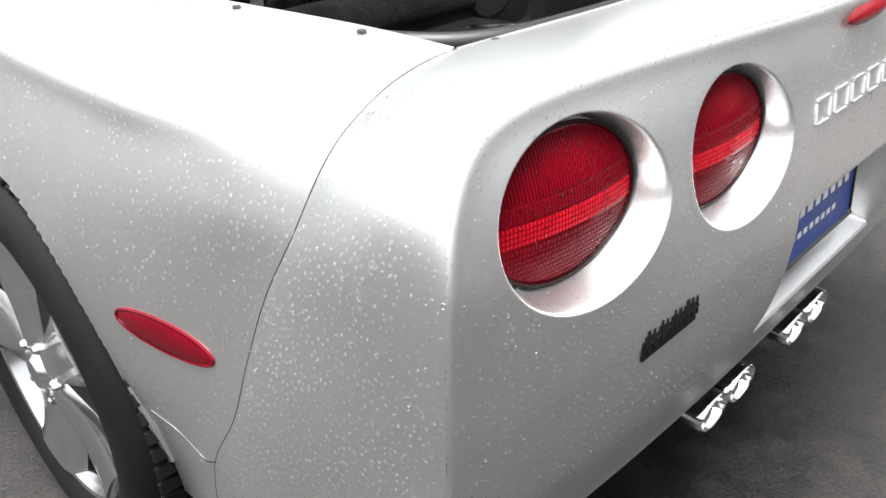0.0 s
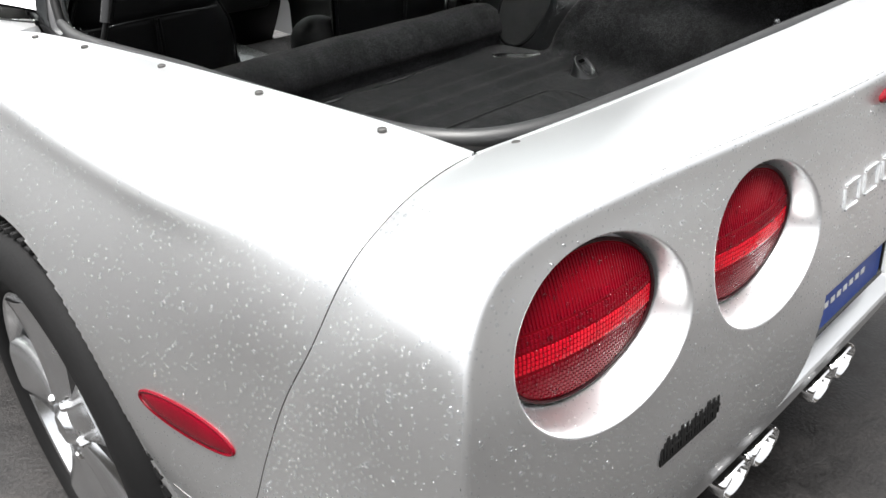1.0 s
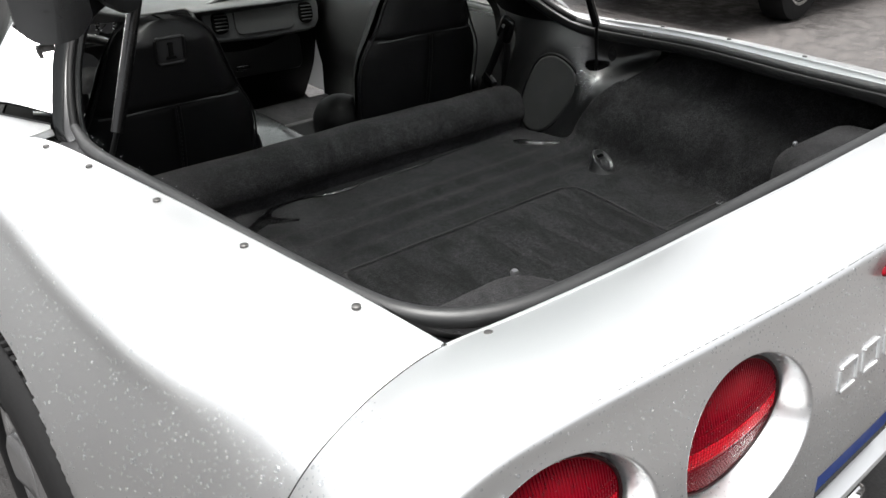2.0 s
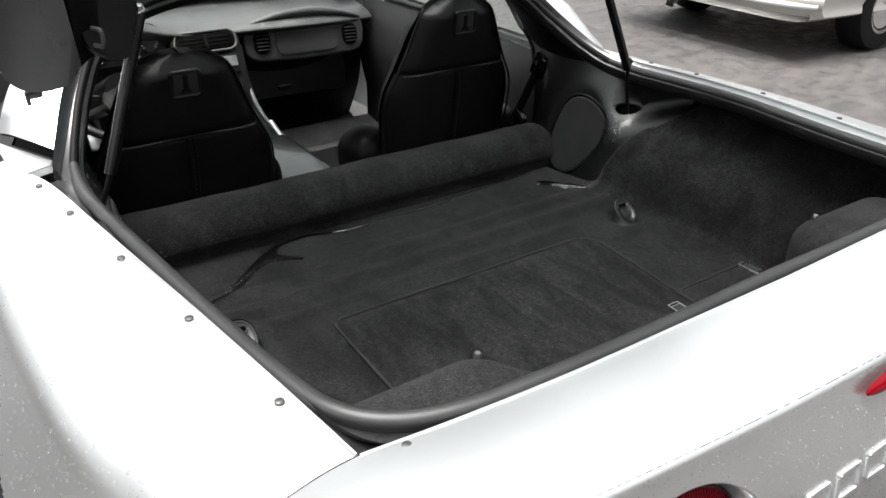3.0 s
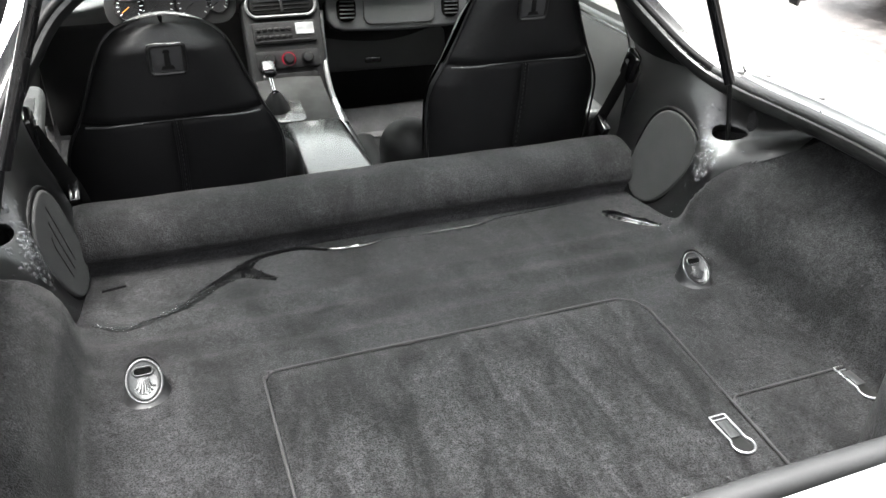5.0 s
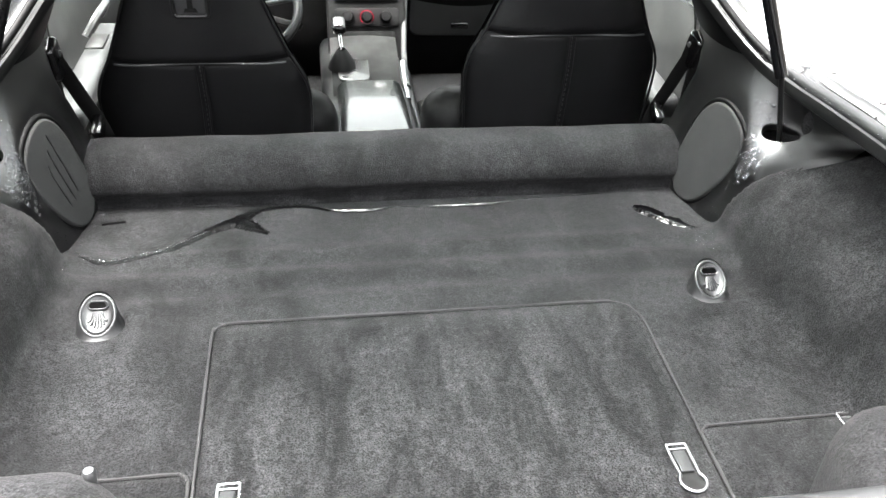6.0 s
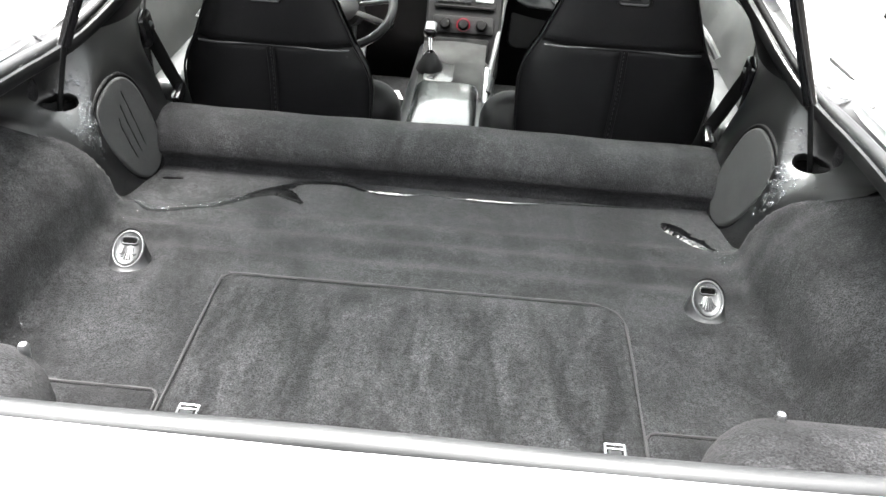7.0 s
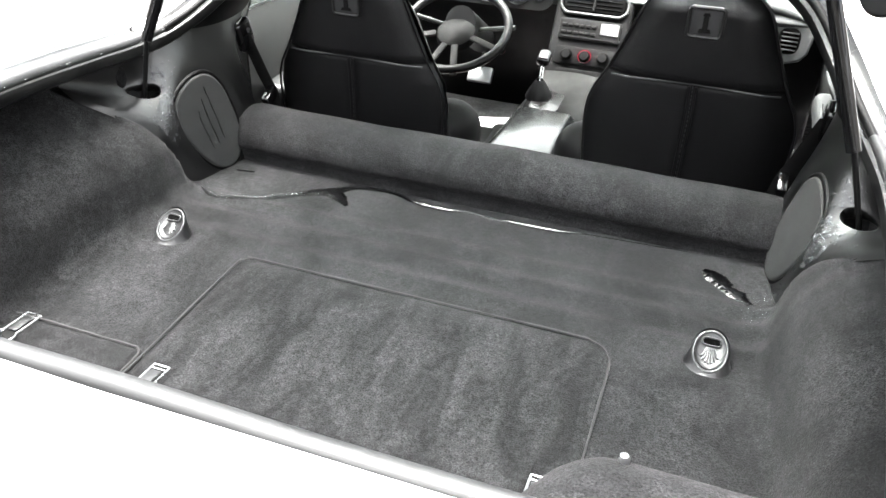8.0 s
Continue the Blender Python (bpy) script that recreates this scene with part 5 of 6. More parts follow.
def make_seat(cx, cz, name_label):
    seat = thing("car_seat", name_label, "car seat", "front seats", (cx, 1.44, cz))

    def back(u, v):
        h = -0.45 + 0.511 * (1 - (1 - v) ** 1.6)
        w = half_width(h)
        a = math.pi * (u - 0.5)
        s = math.sin(a)
        x = w * (abs(s) ** 0.9) * (1 if s > 0 else -1)
        lean = -0.10 * h
        edge = 1 - abs(s) ** 3.2
        y = 0.034 + lean - 0.045 * edge + (0.008 * smooth01(-0.125, -0.115, -h) if h < -0.12 else 0)
        y += 0.004 * math.exp(-((h + 0.12) / 0.008) ** 2)
        y += 0.025 * smooth01(0.01, 0.061, h)
        if h < -0.12:
            y += 0.005 * math.exp(-(x / 0.008) ** 2)
        # a soft dish round the badge
        y += 0.005 * math.exp(-((x / 0.05) ** 2 + ((h) / 0.045) ** 2))
        return (x, y, h)

    part("back_shell", grid(back, 61, 120), leather, seat, "black leather seat back with piping", sharp=80)

    def front(u, v):
        x, y, h = back(u, v)
        s = math.sin(math.pi * (u - 0.5))
        return (x, 0.034 - 0.10 * h + 0.025 * smooth01(0.01, 0.061, h) + (0.10 * (1 - s ** 4) + 0.02 * abs(s)) * (1 - 0.97 * smooth01(-0.05, 0.061, h)), h)

    part("back_cushion", grid(front, 31, 40), leather, seat, sharp=80)
    for sg in (1, -1):
        part("piping", tube([(sg * half_width(h) * 0.985, 0.028 - 0.10 * h + 0.025 * smooth01(0.01, 0.061, h), h) for h in (-0.45, -0.33, -0.22, -0.17, -0.12, -0.06, 0.0, 0.025, 0.042, 0.053, 0.059)], 0.0028, 60, 6), leather, seat)
    part("cross_seam", tube([(half_width(-0.12) * k, -0.003 + 0.034 * abs(k) ** 5 + 0.012 - 0.0, -0.121 - 0.010 * k * k) for k in np.linspace(-0.93, 0.93, 11)], 0.0022, 40, 6), grey_plastic, seat)
    zip_line = [(0, 0.0065, -0.125), (0.002, 0.012, -0.20), (0, 0.022, -0.30), (0, 0.036, -0.42)]
    for dx in (-0.006, 0.006):
        part("zip_seam", tube([(x + dx, y - 0.0005, z) for x, y, z in zip_line], 0.0024, 24, 6), leather, seat)
    stitches = []
    for k in range(26):
        pa, pb = spline(zip_line, k / 26), spline(zip_line, (k + 0.5) / 26)
        stitches.append(tube([tuple(pa + np.array((0, -0.0012, 0))), tuple(pb + np.array((0, -0.0012, 0)))], 0.0009, 1, 5))
    part("stitching", join(*stitches), grey_plastic, seat)
    # square badge recess with a raised pillar figure
    fr = rounded(0.060, 0.054, 0.007, 5)
    bmx = axes((0, -0.0085, 0.0), (1, 0, 0), (0, -0.10, 1))
    rim = tube([(a, b, 0.0) for a, b in fr + [fr[0]]], 0.0040, 80, 8, False, 1, False)
    rim.transform(bmx)
    badge = part("badge", rim, black_plastic, seat, "square moulded badge with a raised pillar figure")
    part("badge_plate", slab(rounded(0.056, 0.050, 0.006, 5), 0.003, 0.001, bmx @ pose(0, 0, -0.002)), badge_grey, badge)
    part("badge_figure", join(slab([(-0.005, -0.012), (0.005, -0.012), (0.0044, 0.013), (-0.0044, 0.013)], 0.004, 0.001, bmx), slab([(-0.012, -0.018), (0.012, -0.018), (0.009, -0.012), (-0.009, -0.012)], 0.004, 0.001, bmx), slab([(-0.007, 0.013), (0.007, 0.013), (0.0045, 0.018), (-0.0045, 0.018)], 0.004, 0.001, bmx)), figure_black, badge)
    # cushion and bolsters: near-black stands in for shade, darker than the leather back
    cu = rbox((0.46, 0.50, 0.16), 0.05, 5, pose(0, 0.36, 0.335 - cz, 6, 0, 0))
    part("cushion", cu, stack_black, seat)
    for sg in (1, -1):
        part("side_bolster", rbox((0.09, 0.50, 0.12), 0.04, 5, pose(sg * 0.205, 0.38, 0.36 - cz, 6, 0, 0)), stack_black, seat)
        side = 0.205 if cx * sg < 0 < cx else 0.185
        part("back_bolster", rbox((0.15, 0.15, 0.26), 0.070, 6, pose(sg * side, 0.150, 0.525 - cz, -6, 0, 0)), stack_black, seat)
    part("seat_rail", rbox((0.40, 0.44, 0.10), 0.01, 2, pose(0, 0.34, 0.22 - cz)), black_plastic, seat)
    return seat


make_seat(-0.362, 0.895, "black leather driver's seat with a square moulded badge")
make_seat(0.362, 0.942, "black leather passenger seat set more upright, with a square moulded badge")

# ---- dashboard ----
dash = thing("dashboard", "dark grey moulded dashboard with round-cornered vents", "dashboard")


def dash_top(u, v):
    x = -0.70 + 1.40 * u
    hood = 0.070 * math.exp(-((x + 0.30) / 0.17) ** 2)
    pts = [(2.86, 0.79), (2.66, 0.80), (2.50, 0.786 + hood), (2.42, 0.772 + hood * 1.1), (2.385 - hood * 0.4, 0.752 + hood), (2.40 - hood * 0.3, 0.735 + hood * 0.6), (2.45, 0.69), (2.47, 0.60), (2.50, 0.48), (2.54, 0.40), (2.60, 0.30)]
    y, z = spline(pts, v)
    return (x, y + 0.10 * (abs(x) / 0.7) ** 3, z - 0.03 * (abs(x) / 0.7) ** 2)


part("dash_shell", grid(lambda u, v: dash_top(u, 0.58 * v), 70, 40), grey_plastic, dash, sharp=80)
# lower half near-black: the footwell's shade is put into its colour
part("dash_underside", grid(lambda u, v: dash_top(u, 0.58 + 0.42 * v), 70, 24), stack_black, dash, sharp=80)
# instrument cluster
cl = axes((-0.300, 2.395, 0.750), (1, 0, 0), (0, 0.25, 1))
part("cluster_face", slab(rounded(0.36, 0.12, 0.05, 6), 0.004, 0.001, cl), black_matt, dash, "black instrument cluster with round dials")
for dx, r in ((-0.115, 0.036), (-0.04, 0.047), (0.06, 0.047), (0.13, 0.028)):
    part("dial", lathe([(0, 0.0), (r, 0.0), (r + 0.003, 0.003), (r + 0.004, 0.0)], 36, cl @ pose(dx, 0, 0.006)), gloss_black, dash)
    ticks = []
    for k in range(13):
        a = radians(-40 + 260 * k / 12)
        ticks.append(rbox((0.006, 0.0015, 0.001), 0, 1, cl @ pose(dx, 0, 0.0075) @ pose(0, 0, 0, 0, 0, math.degrees(a)) @ pose(r * 0.85, 0, 0)))
    part("tick_marks", join(*ticks), white_paint, dash)
    part("pointer", rbox((r * 0.7, 0.002, 0.001), 0, 1, cl @ pose(dx, 0, 0.009, 0, 0, 215) @ pose(r * 0.35, 0, 0)), orange if dx < -0.1 else black_matt, dash)

# centre stack
stack = axes((0.008, 2.320, 0.618), (1, 0, 0), (0, 0.45, 0.89))
part("stack_panel", slab(rounded(0.235, 0.36, 0.03, 6), 0.05, 0.012, stack @ pose(0, -0.02, -0.05), 4), stack_black, dash, "black centre stack with radio and heater controls")
vent = slab(rounded(0.19, 0.052, 0.024, 8), 0.010, 0.004, stack @ pose(0, 0.128, -0.002), 3)
part("vent", vent, vent_black, dash)
for k in range(3):
    part("vent_slat", rbox((0.168, 0.003, 0.010), 0.001, 1, stack @ pose(0, 0.116 + 0.012 * k, 0.006, 25, 0, 0)), vent_black, dash)
vent_line = rounded(0.205, 0.066, 0.031, 8)
part("vent_bezel", tube([tuple(stack @ Vector((a, b + 0.128, 0.006))) for a, b in vent_line + [vent_line[0]]], 0.005, 90, 8, False, 1, False), pod_grey, dash)
part("vent_divider", rbox((0.008, 0.044, 0.012), 0.001, 1, stack @ pose(0, 0.128, 0.009)), stack_black, dash)
radio = part("radio", slab(rounded(0.188, 0.062, 0.006, 3), 0.010, 0.002, stack @ pose(0, 0.048, -0.002)), stack_black, dash, "black car radio")
part("radio_screen", rbox((0.055, 0.034, 0.003), 0.001, 1, stack @ pose(0.060, 0.055, 0.009)), satin, radio)
for r_ in range(2):
    for k in range(6):
        part("radio_button", rbox((0.014, 0.009, 0.005), 0.002, 2, stack @ pose(-0.078 + 0.018 * k, 0.058 - 0.022 * r_, 0.010)), stack_black, radio)
part("radio_slot", rbox((0.16, 0.003, 0.002), 0, 1, stack @ pose(0, 0.024, 0.009)), black_matt, radio)
heater = part("heater_panel", slab(rounded(0.188, 0.052, 0.008, 3), 0.008, 0.002, stack @ pose(0, -0.032, -0.002)), stack_black, dash)
for k, col in ((-1, grey_plastic), (0, red_marker), (1, grey_plastic)):
    part("heater_knob", lathe([(0, 0.020), (0.013, 0.019), (0.016, 0.014), (0.017, 0.0)], 24, stack @ pose(0.056 * k, -0.032, 0.006)), stack_black, heater)
    part("knob_ring", lathe([(0.0185, 0.002), (0.0205, 0.0018), (0.0205, 0.0)], 28, stack @ pose(0.056 * k, -0.032, 0.006)), col if k == 0 else stack_black, heater)
part("ashtray", slab(rounded(0.165, 0.050, 0.008, 3), 0.010, 0.003, stack @ pose(0, -0.098, -0.002)), stack_black, dash)

# passenger side: panel between two vents, a ledge and the glove box
pod = axes((0.395, 2.432, 0.688), (1, 0.10, -0.05), (0, 0.22, 1))
arch = [(x, 0.088 - 0.62 * x * x) for x in np.linspace(-0.232, 0.232, 21)]
pod_line = arch + [(0.246, 0.040), (0.250, 0.012), (0.245, -0.030), (0.226, -0.055), (0.190, -0.066), (0.0, -0.072), (-0.190, -0.066), (-0.226, -0.055), (-0.245, -0.030), (-0.250, 0.012), (-0.246, 0.040)]
part("pod", slab(pod_line, 0.03, 0.012, pod @ pose(0, 0, -0.022), 4), grey_plastic, dash)
part("pod_hood", tube([tuple(pod @ Vector((x, y + 0.004, 0.010))) for x, y in arch], lambda t: 0.006 + 0.008 * math.sin(math.pi * t), 50, 10), grey_plastic, dash)
part("airbag_panel", slab(rounded(0.25, 0.112, 0.028, 6), 0.006, 0.003, pod @ pose(0, 0.006, 0.008), 3), pod_grey, dash)
part("panel_lettering", rbox((0.13, 0.006, 0.001), 0, 1, pod @ pose(0, 0.028, 0.0168)), grey_plastic, dash)
for sx in (-0.182, 0.182):
    part("vent", slab(rounded(0.062, 0.075, 0.026, 6), 0.008, 0.003, pod @ pose(sx, 0, 0.008), 3), vent_black, dash)
    for k in range(5):
        part("vent_slat", rbox((0.048, 0.0026, 0.010), 0.001, 1, pod @ pose(sx, -0.024 + 0.012 * k, 0.016, 25, 0, 0)), black_plastic, dash)
glove = part("glove_box", slab(rounded(0.44, 0.13, 0.03, 6), 0.018, 0.006, axes((0.37, 2.50, 0.535), (1, 0.10, -0.05), (0, 0.15, 1)) @ pose(0, 0, -0.004), 3), black_plastic, dash)
part("glove_handle", rbox((0.060, 0.022, 0.014), 0.006, 3, axes((0.318, 2.495, 0.505), (1, 0.10, -0.05), (0, 0.15, 1)) @ pose(0, 0.0, 0.016)), gloss_black, glove)

# steering wheel
sw = axes((-0.340, 2.09, 0.684), (1, 0, 0), (0, 0.85, 0.53))
wheel_rim = [(0.154 * math.cos(a), 0.154 * math.sin(a), 0) for a in np.linspace(0, 2 * math.pi, 40)]
b = tube(wheel_rim, 0.0125, 80, 12, False, 1, False)
b.transform(sw)
steer = part("steering_wheel", b, leather, dash, "black leather steering wheel")
hubb = lathe([(0, 0.004), (0.04, 0.0), (0.056, -0.010), (0.060, -0.03), (0, -0.04)], 36, sw)
part("hub", hubb, stack_black, steer)
for a in (200, 340, 255, 285):
    part("spoke", rbox((0.115, 0.020, 0.008), 0.003, 2, sw @ pose(0, 0, 0, 0, 0, a) @ pose(0.115, 0, -0.006)), stack_black, steer)
part("column", tube([(-0.335, 2.12, 0.700), (-0.36, 2.42, 0.57)], 0.045, 4, 16), black_plastic, steer)
for sx in (-1, 1):
    part("stalk", tube([(-0.345 + 0.04 * sx, 2.19, 0.66), (-0.345 + 0.16 * sx, 2.18, 0.685)], 0.007, 3, 8), black_plastic, steer)
for x, z in ((-0.355, 0.447),):
    part("pedal", rbox((0.085, 0.02, 0.055), 0.006, 2, pose(x, 2.42, z, -35, 0, 0)), satin, dash, "drilled bright metal pedal")
    part("pedal_arm", tube([(x, 2.43, z + 0.02), (x, 2.52, z + 0.2)], 0.008, 2, 8), black_plastic, dash)
    for dx in (-0.022, 0.0, 0.022):
        part("pedal_pad", rbox((0.012, 0.006, 0.030), 0.002, 1, pose(x + dx, 2.411, z - 0.006, -35, 0, 0)), black_matt, dash)

# ---- centre console ----
con = thing("centre_console", "black centre console with a padded armrest lid and gear lever", "console")
part("tunnel", rbox((0.24, 1.06, 0.32), 0.03, 4, pose(-0.015, 1.90, 0.335)), black_plastic, con)
lidb = rbox((0.172, 0.36, 0.075), 0.028, 5, pose(-0.012, 1.745, 0.510))
for v in lidb.verts:
    v.co.z += 0.010 * math.cos((v.co.x + 0.012) * 14)
part("armrest_lid", lidb, console_skin, con, "smooth padded armrest lid")
part("console_deck", grid(lambda u, v: (-0.105 + 0.19 * u, 1.93 + 0.30 * v, 0.500 + 0.055 * v * v + 0.006 * math.sin(math.pi * u)), 12, 12), figure_black, con)
part("shift_plate", slab(rounded(0.085, 0.15, 0.02, 5), 0.006, 0.002, pose(-0.045, 2.085, 0.517, 8, 0, 0)), gloss_black, con)
boot = lathe([(0.040, 0.0), (0.036, 0.012), (0.026, 0.03), (0.018, 0.045), (0.010, 0.055)], 24, pose(-0.075, 2.09, 0.520, 8, 0, 0))
part("lever_boot", boot, leather, con)
part("gear_lever", tube([(-0.075, 2.09, 0.56), (-0.080, 2.13, 0.612)], 0.006, 4, 10), chrome, con)
part("lever_knob", rbox((0.040, 0.052, 0.030), 0.012, 4, pose(-0.080, 2.135, 0.622, 25, 0, 0)), gloss_black, con)
part("console_rail", tube([(0.098, 1.98, 0.500), (0.104, 2.15, 0.515), (0.116, 2.28, 0.555), (0.128, 2.37, 0.640), (0.136, 2.41, 0.70)], 0.008, 30, 10), pod_grey, con)
part("handbrake", tube([(0.092, 1.93, 0.485), (0.092, 2.02, 0.505), (0.092, 2.09, 0.530)], 0.009, 14, 10), satin, con, "bright handbrake lever")
part("handbrake_base", rbox((0.05, 0.34, 0.05), 0.015, 3, pose(0.092, 1.95, 0.460, 8, 0, 0)), black_plastic, con)

# ---- mats ----
mat_r = thing("floor_mat", "grey ribbed rubber mat in the passenger footwell", "floor mat")
part("mat_sheet", slab(rounded(0.40, 0.26, 0.05), 0.012, 0.004, pose(0.37, 2.19, 0.290, 8, 0, 0)), mat_rubber, mat_r)
for k in range(6):
    part("mat_rib", rbox((0.30, 0.012, 0.008), 0.003, 1, pose(0.37, 2.19, 0.290, 8, 0, 0) @ pose(0, -0.095 + 0.038 * k, 0.014)), mat_rubber, mat_r)
mat_l = thing("paper_mat", "white paper protection mat with red print in the driver's footwell", "paper mat")
pm2 = pose(-0.255, 2.13, 0.285, 10, 0, 24)
part("paper_sheet", slab([(-0.16, -0.22), (0.15, -0.23), (0.16, 0.22), (-0.15, 0.23)], 0.004, 0.0, pm2), paper, mat_l)
for k in range(3):
    part("print_bar", rbox((0.20 - 0.05 * k, 0.018, 0.001), 0, 1, pm2 @ pose(0, 0.14 - 0.13 * k, 0.0052)), red_lens, mat_l)
part("footwell_floor", rbox((0.56, 0.70, 0.02), 0.004, 1, pose(-0.40, 2.15, 0.262, 11, 0, 0)), carpet, car)
part("footwell_floor", rbox((0.56, 0.70, 0.02), 0.004, 1, pose(0.40, 2.15, 0.262, 11, 0, 0)), carpet, car)

# ---- ground and what stands around ----
gr = bmesh.new()
bmesh.ops.create_grid(gr, x_segments=60, y_segments=60, size=400)
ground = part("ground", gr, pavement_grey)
tagged(ground, "wet dark grey asphalt with puddled patches", "ground", "", "structure")


def parked_car(at, turn, label, mat_, low_mat):
    """A plain saloon: body, cabin, windows, bumpers, wheels. Its front faces +y before turning."""
    root = thing("parked_car", label, "car", "", (0, 0, 0))
    L = 4.7

    def hull(u, v):
        y = (L - 0.26) * (u - 0.5)
        taper = 1 - 0.10 * abs(2 * u - 1) ** 4
        hgt = table([(0, 0.80), (0.06, 0.86), (0.25, 0.90), (0.7, 0.90), (0.94, 0.80), (1, 0.70)], u)
        prof = [(0, hgt), (0.55, hgt - 0.005), (0.80, hgt - 0.04), (0.90, hgt - 0.14), (0.91, 0.52), (0.88, 0.36), (0.80, 0.26), (0, 0.25)]
        s = -1 if v < 0.5 else 1
        x, z = spline(prof, abs(2 * v - 1))
        return (s * x * taper, y, z)

    hb = grid(hull, 40, 61)
    part("body", hb, mat_, root, sharp=50)
    part("cabin", grid(lambda u, v: (lambda w, s, hh: (s * (0.76 - 0.18 * hh) * (min(1.0, 1.6 * (1 - w)) if w > 0.45 else 1), -1.55 + 2.7 * u, 0.88 + 0.52 * hh))(abs(2 * v - 1), -1 if v < 0.5 else 1, (1 - abs(2 * v - 1)) ** 0.35 * math.sin(math.pi * u) ** 0.35), 24, 25), tinted, root)
    for e in (1, -1):
        def bow(k, out, z):
            return (0.85 * k, e * (L / 2 + out - 0.06 - 0.14 * abs(k) ** 5), z)

        part("end_panel", thick(grid(lambda u, v: bow(2 * u - 1, 0.085 - 0.10 * (1 - v) ** 6 - 0.030 * v * v, 0.30 + 0.52 * v), 40, 14), 0.012), mat_, root, "smooth painted end panel", sharp=60)
        part("bumper", tube([bow(k / 12, 0.045, 0.415) for k in range(-12, 13)], 0.062, 72, 16), low_mat, root)
        part("bumper_strip", tube([bow(k / 12, 0.098, 0.385) for k in range(-12, 13)], 0.020, 72, 10), white_paint, root)
        frame_line = [(0.55, 0.51), (0.16, 0.51), (0.14, 0.53), (0.14, 0.68), (0.16, 0.70), (0.55, 0.70), (0.57, 0.68), (0.57, 0.53), (0.55, 0.51)]
        part("panel_line", tube([(a, bow(a / 0.85, 0.087 - 0.030 * ((z - 0.42) / 0.37) ** 2, z)[1], z) for a, z in frame_line], 0.004, 60, 6), grey_plastic, root)
        part("corner_lamp", rbox((0.03, 0.10, 0.06), 0.01, 2, pose(0.835, e * (L / 2 - 0.20), 0.62)), orange, root)
        for s in (1, -1):
            part("lamp", rbox((0.34, 0.05, 0.13), 0.02, 3, pose(s * 0.62, e * (L / 2 - 0.005), 0.665)), red_lens if e < 0 else window_glass, root)
    for y in (-1.35, 1.40):
        for s in (1, -1):
            w = part("wheel", lathe([(0.16, 0.02), (0.20, 0.03), (0.30, 0.02), (0.315, -0.02), (0.315, -0.16), (0.16, -0.18)], 36), tyre_rubber, root)
            part("rim", lathe([(0, 0.03), (0.06, 0.025), (0.13, 0.01), (0.195, 0.03), (0.20, 0.0)], 36), alloy, w)
            w.matrix_local = pose(s * 0.84, y, 0.315, 0, 90 * s, 0)
    root.matrix_basis = pose(at[0], at[1], 0, 0, 0, turn)
    return root


# plain walls added out of view, to darken what the paint mirrors
for name, cx, cy, w, turn in (("added_wall_rear", 0, -13, 34, 0), ("added_wall_left", -16, 2, 30, 90), ("added_wall_right", 16, 2, 30, 90)):
    wall = part(name, rbox((w, 0.3, 5.0), 0.02, 1, pose(cx, cy, 2.5, 0, 0, turn)), added_wall_mat)
    tagged(wall, "plain grey wall added to darken reflections", "wall", "", "structure")
parked_car((6.33, 3.52), 90, "pale beige saloon parked on the wet asphalt", beige_paint, beige_paint)
parked_car((-6.8, 6.5), 12, "white saloon parked on the wet asphalt", white_paint, grey_plastic)

# ---- water: beads on the paint and trim, puddles on the carpet ----
def beads(spots, name, label, seed, mat_=None):
    """Domes of water. spots: (place, normal, radius)."""
    rng = np.random.default_rng(seed)
    sides, rings = 8, ((1.0, -0.12), (1.02, 0.18), (0.90, 0.44), (0.55, 0.64))
    verts, faces = [], []
    a = 2 * np.pi * np.arange(sides) / sides
    one = []
    for r in range(3):
        for s in range(sides):
            i, j = r * sides + s, r * sides + (s + 1) % sides
            one.append((i, j, j + sides, i + sides))
    caps = [(3 * sides + s, 3 * sides + (s + 1) % sides, 4 * sides) for s in range(sides)]
    for k, (place, normal, rad) in enumerate(spots):
        n = np.array(normal, float)
        n /= np.linalg.norm(n)
        t = np.cross(n, (0, 0, 1) if abs(n[2]) < 0.9 else (0, 1, 0))
        t /= np.linalg.norm(t)
        b = np.cross(n, t)
        sx, sy = 1 + rng.uniform(-0.10, 0.10), 1 + rng.uniform(-0.10, 0.16)
        for w, h in rings:
            verts.append(np.array(place) + rad * (w * (sx * np.cos(a)[:, None] * t + sy * np.sin(a)[:, None] * b) + h * n))
        verts.append((np.array(place) + rad * 0.70 * n)[None])
        o = k * (4 * sides + 1)
        faces += [tuple(i + o for i in f) for f in one + caps]
    me = bpy.data.meshes.new(name)
    me.from_pydata(np.concatenate(verts).tolist(), [], faces)
    me.polygons.foreach_set("use_smooth", [True] * len(me.polygons))
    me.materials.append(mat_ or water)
    return tagged(new(name, me), label, "water drops", "", "stuff")


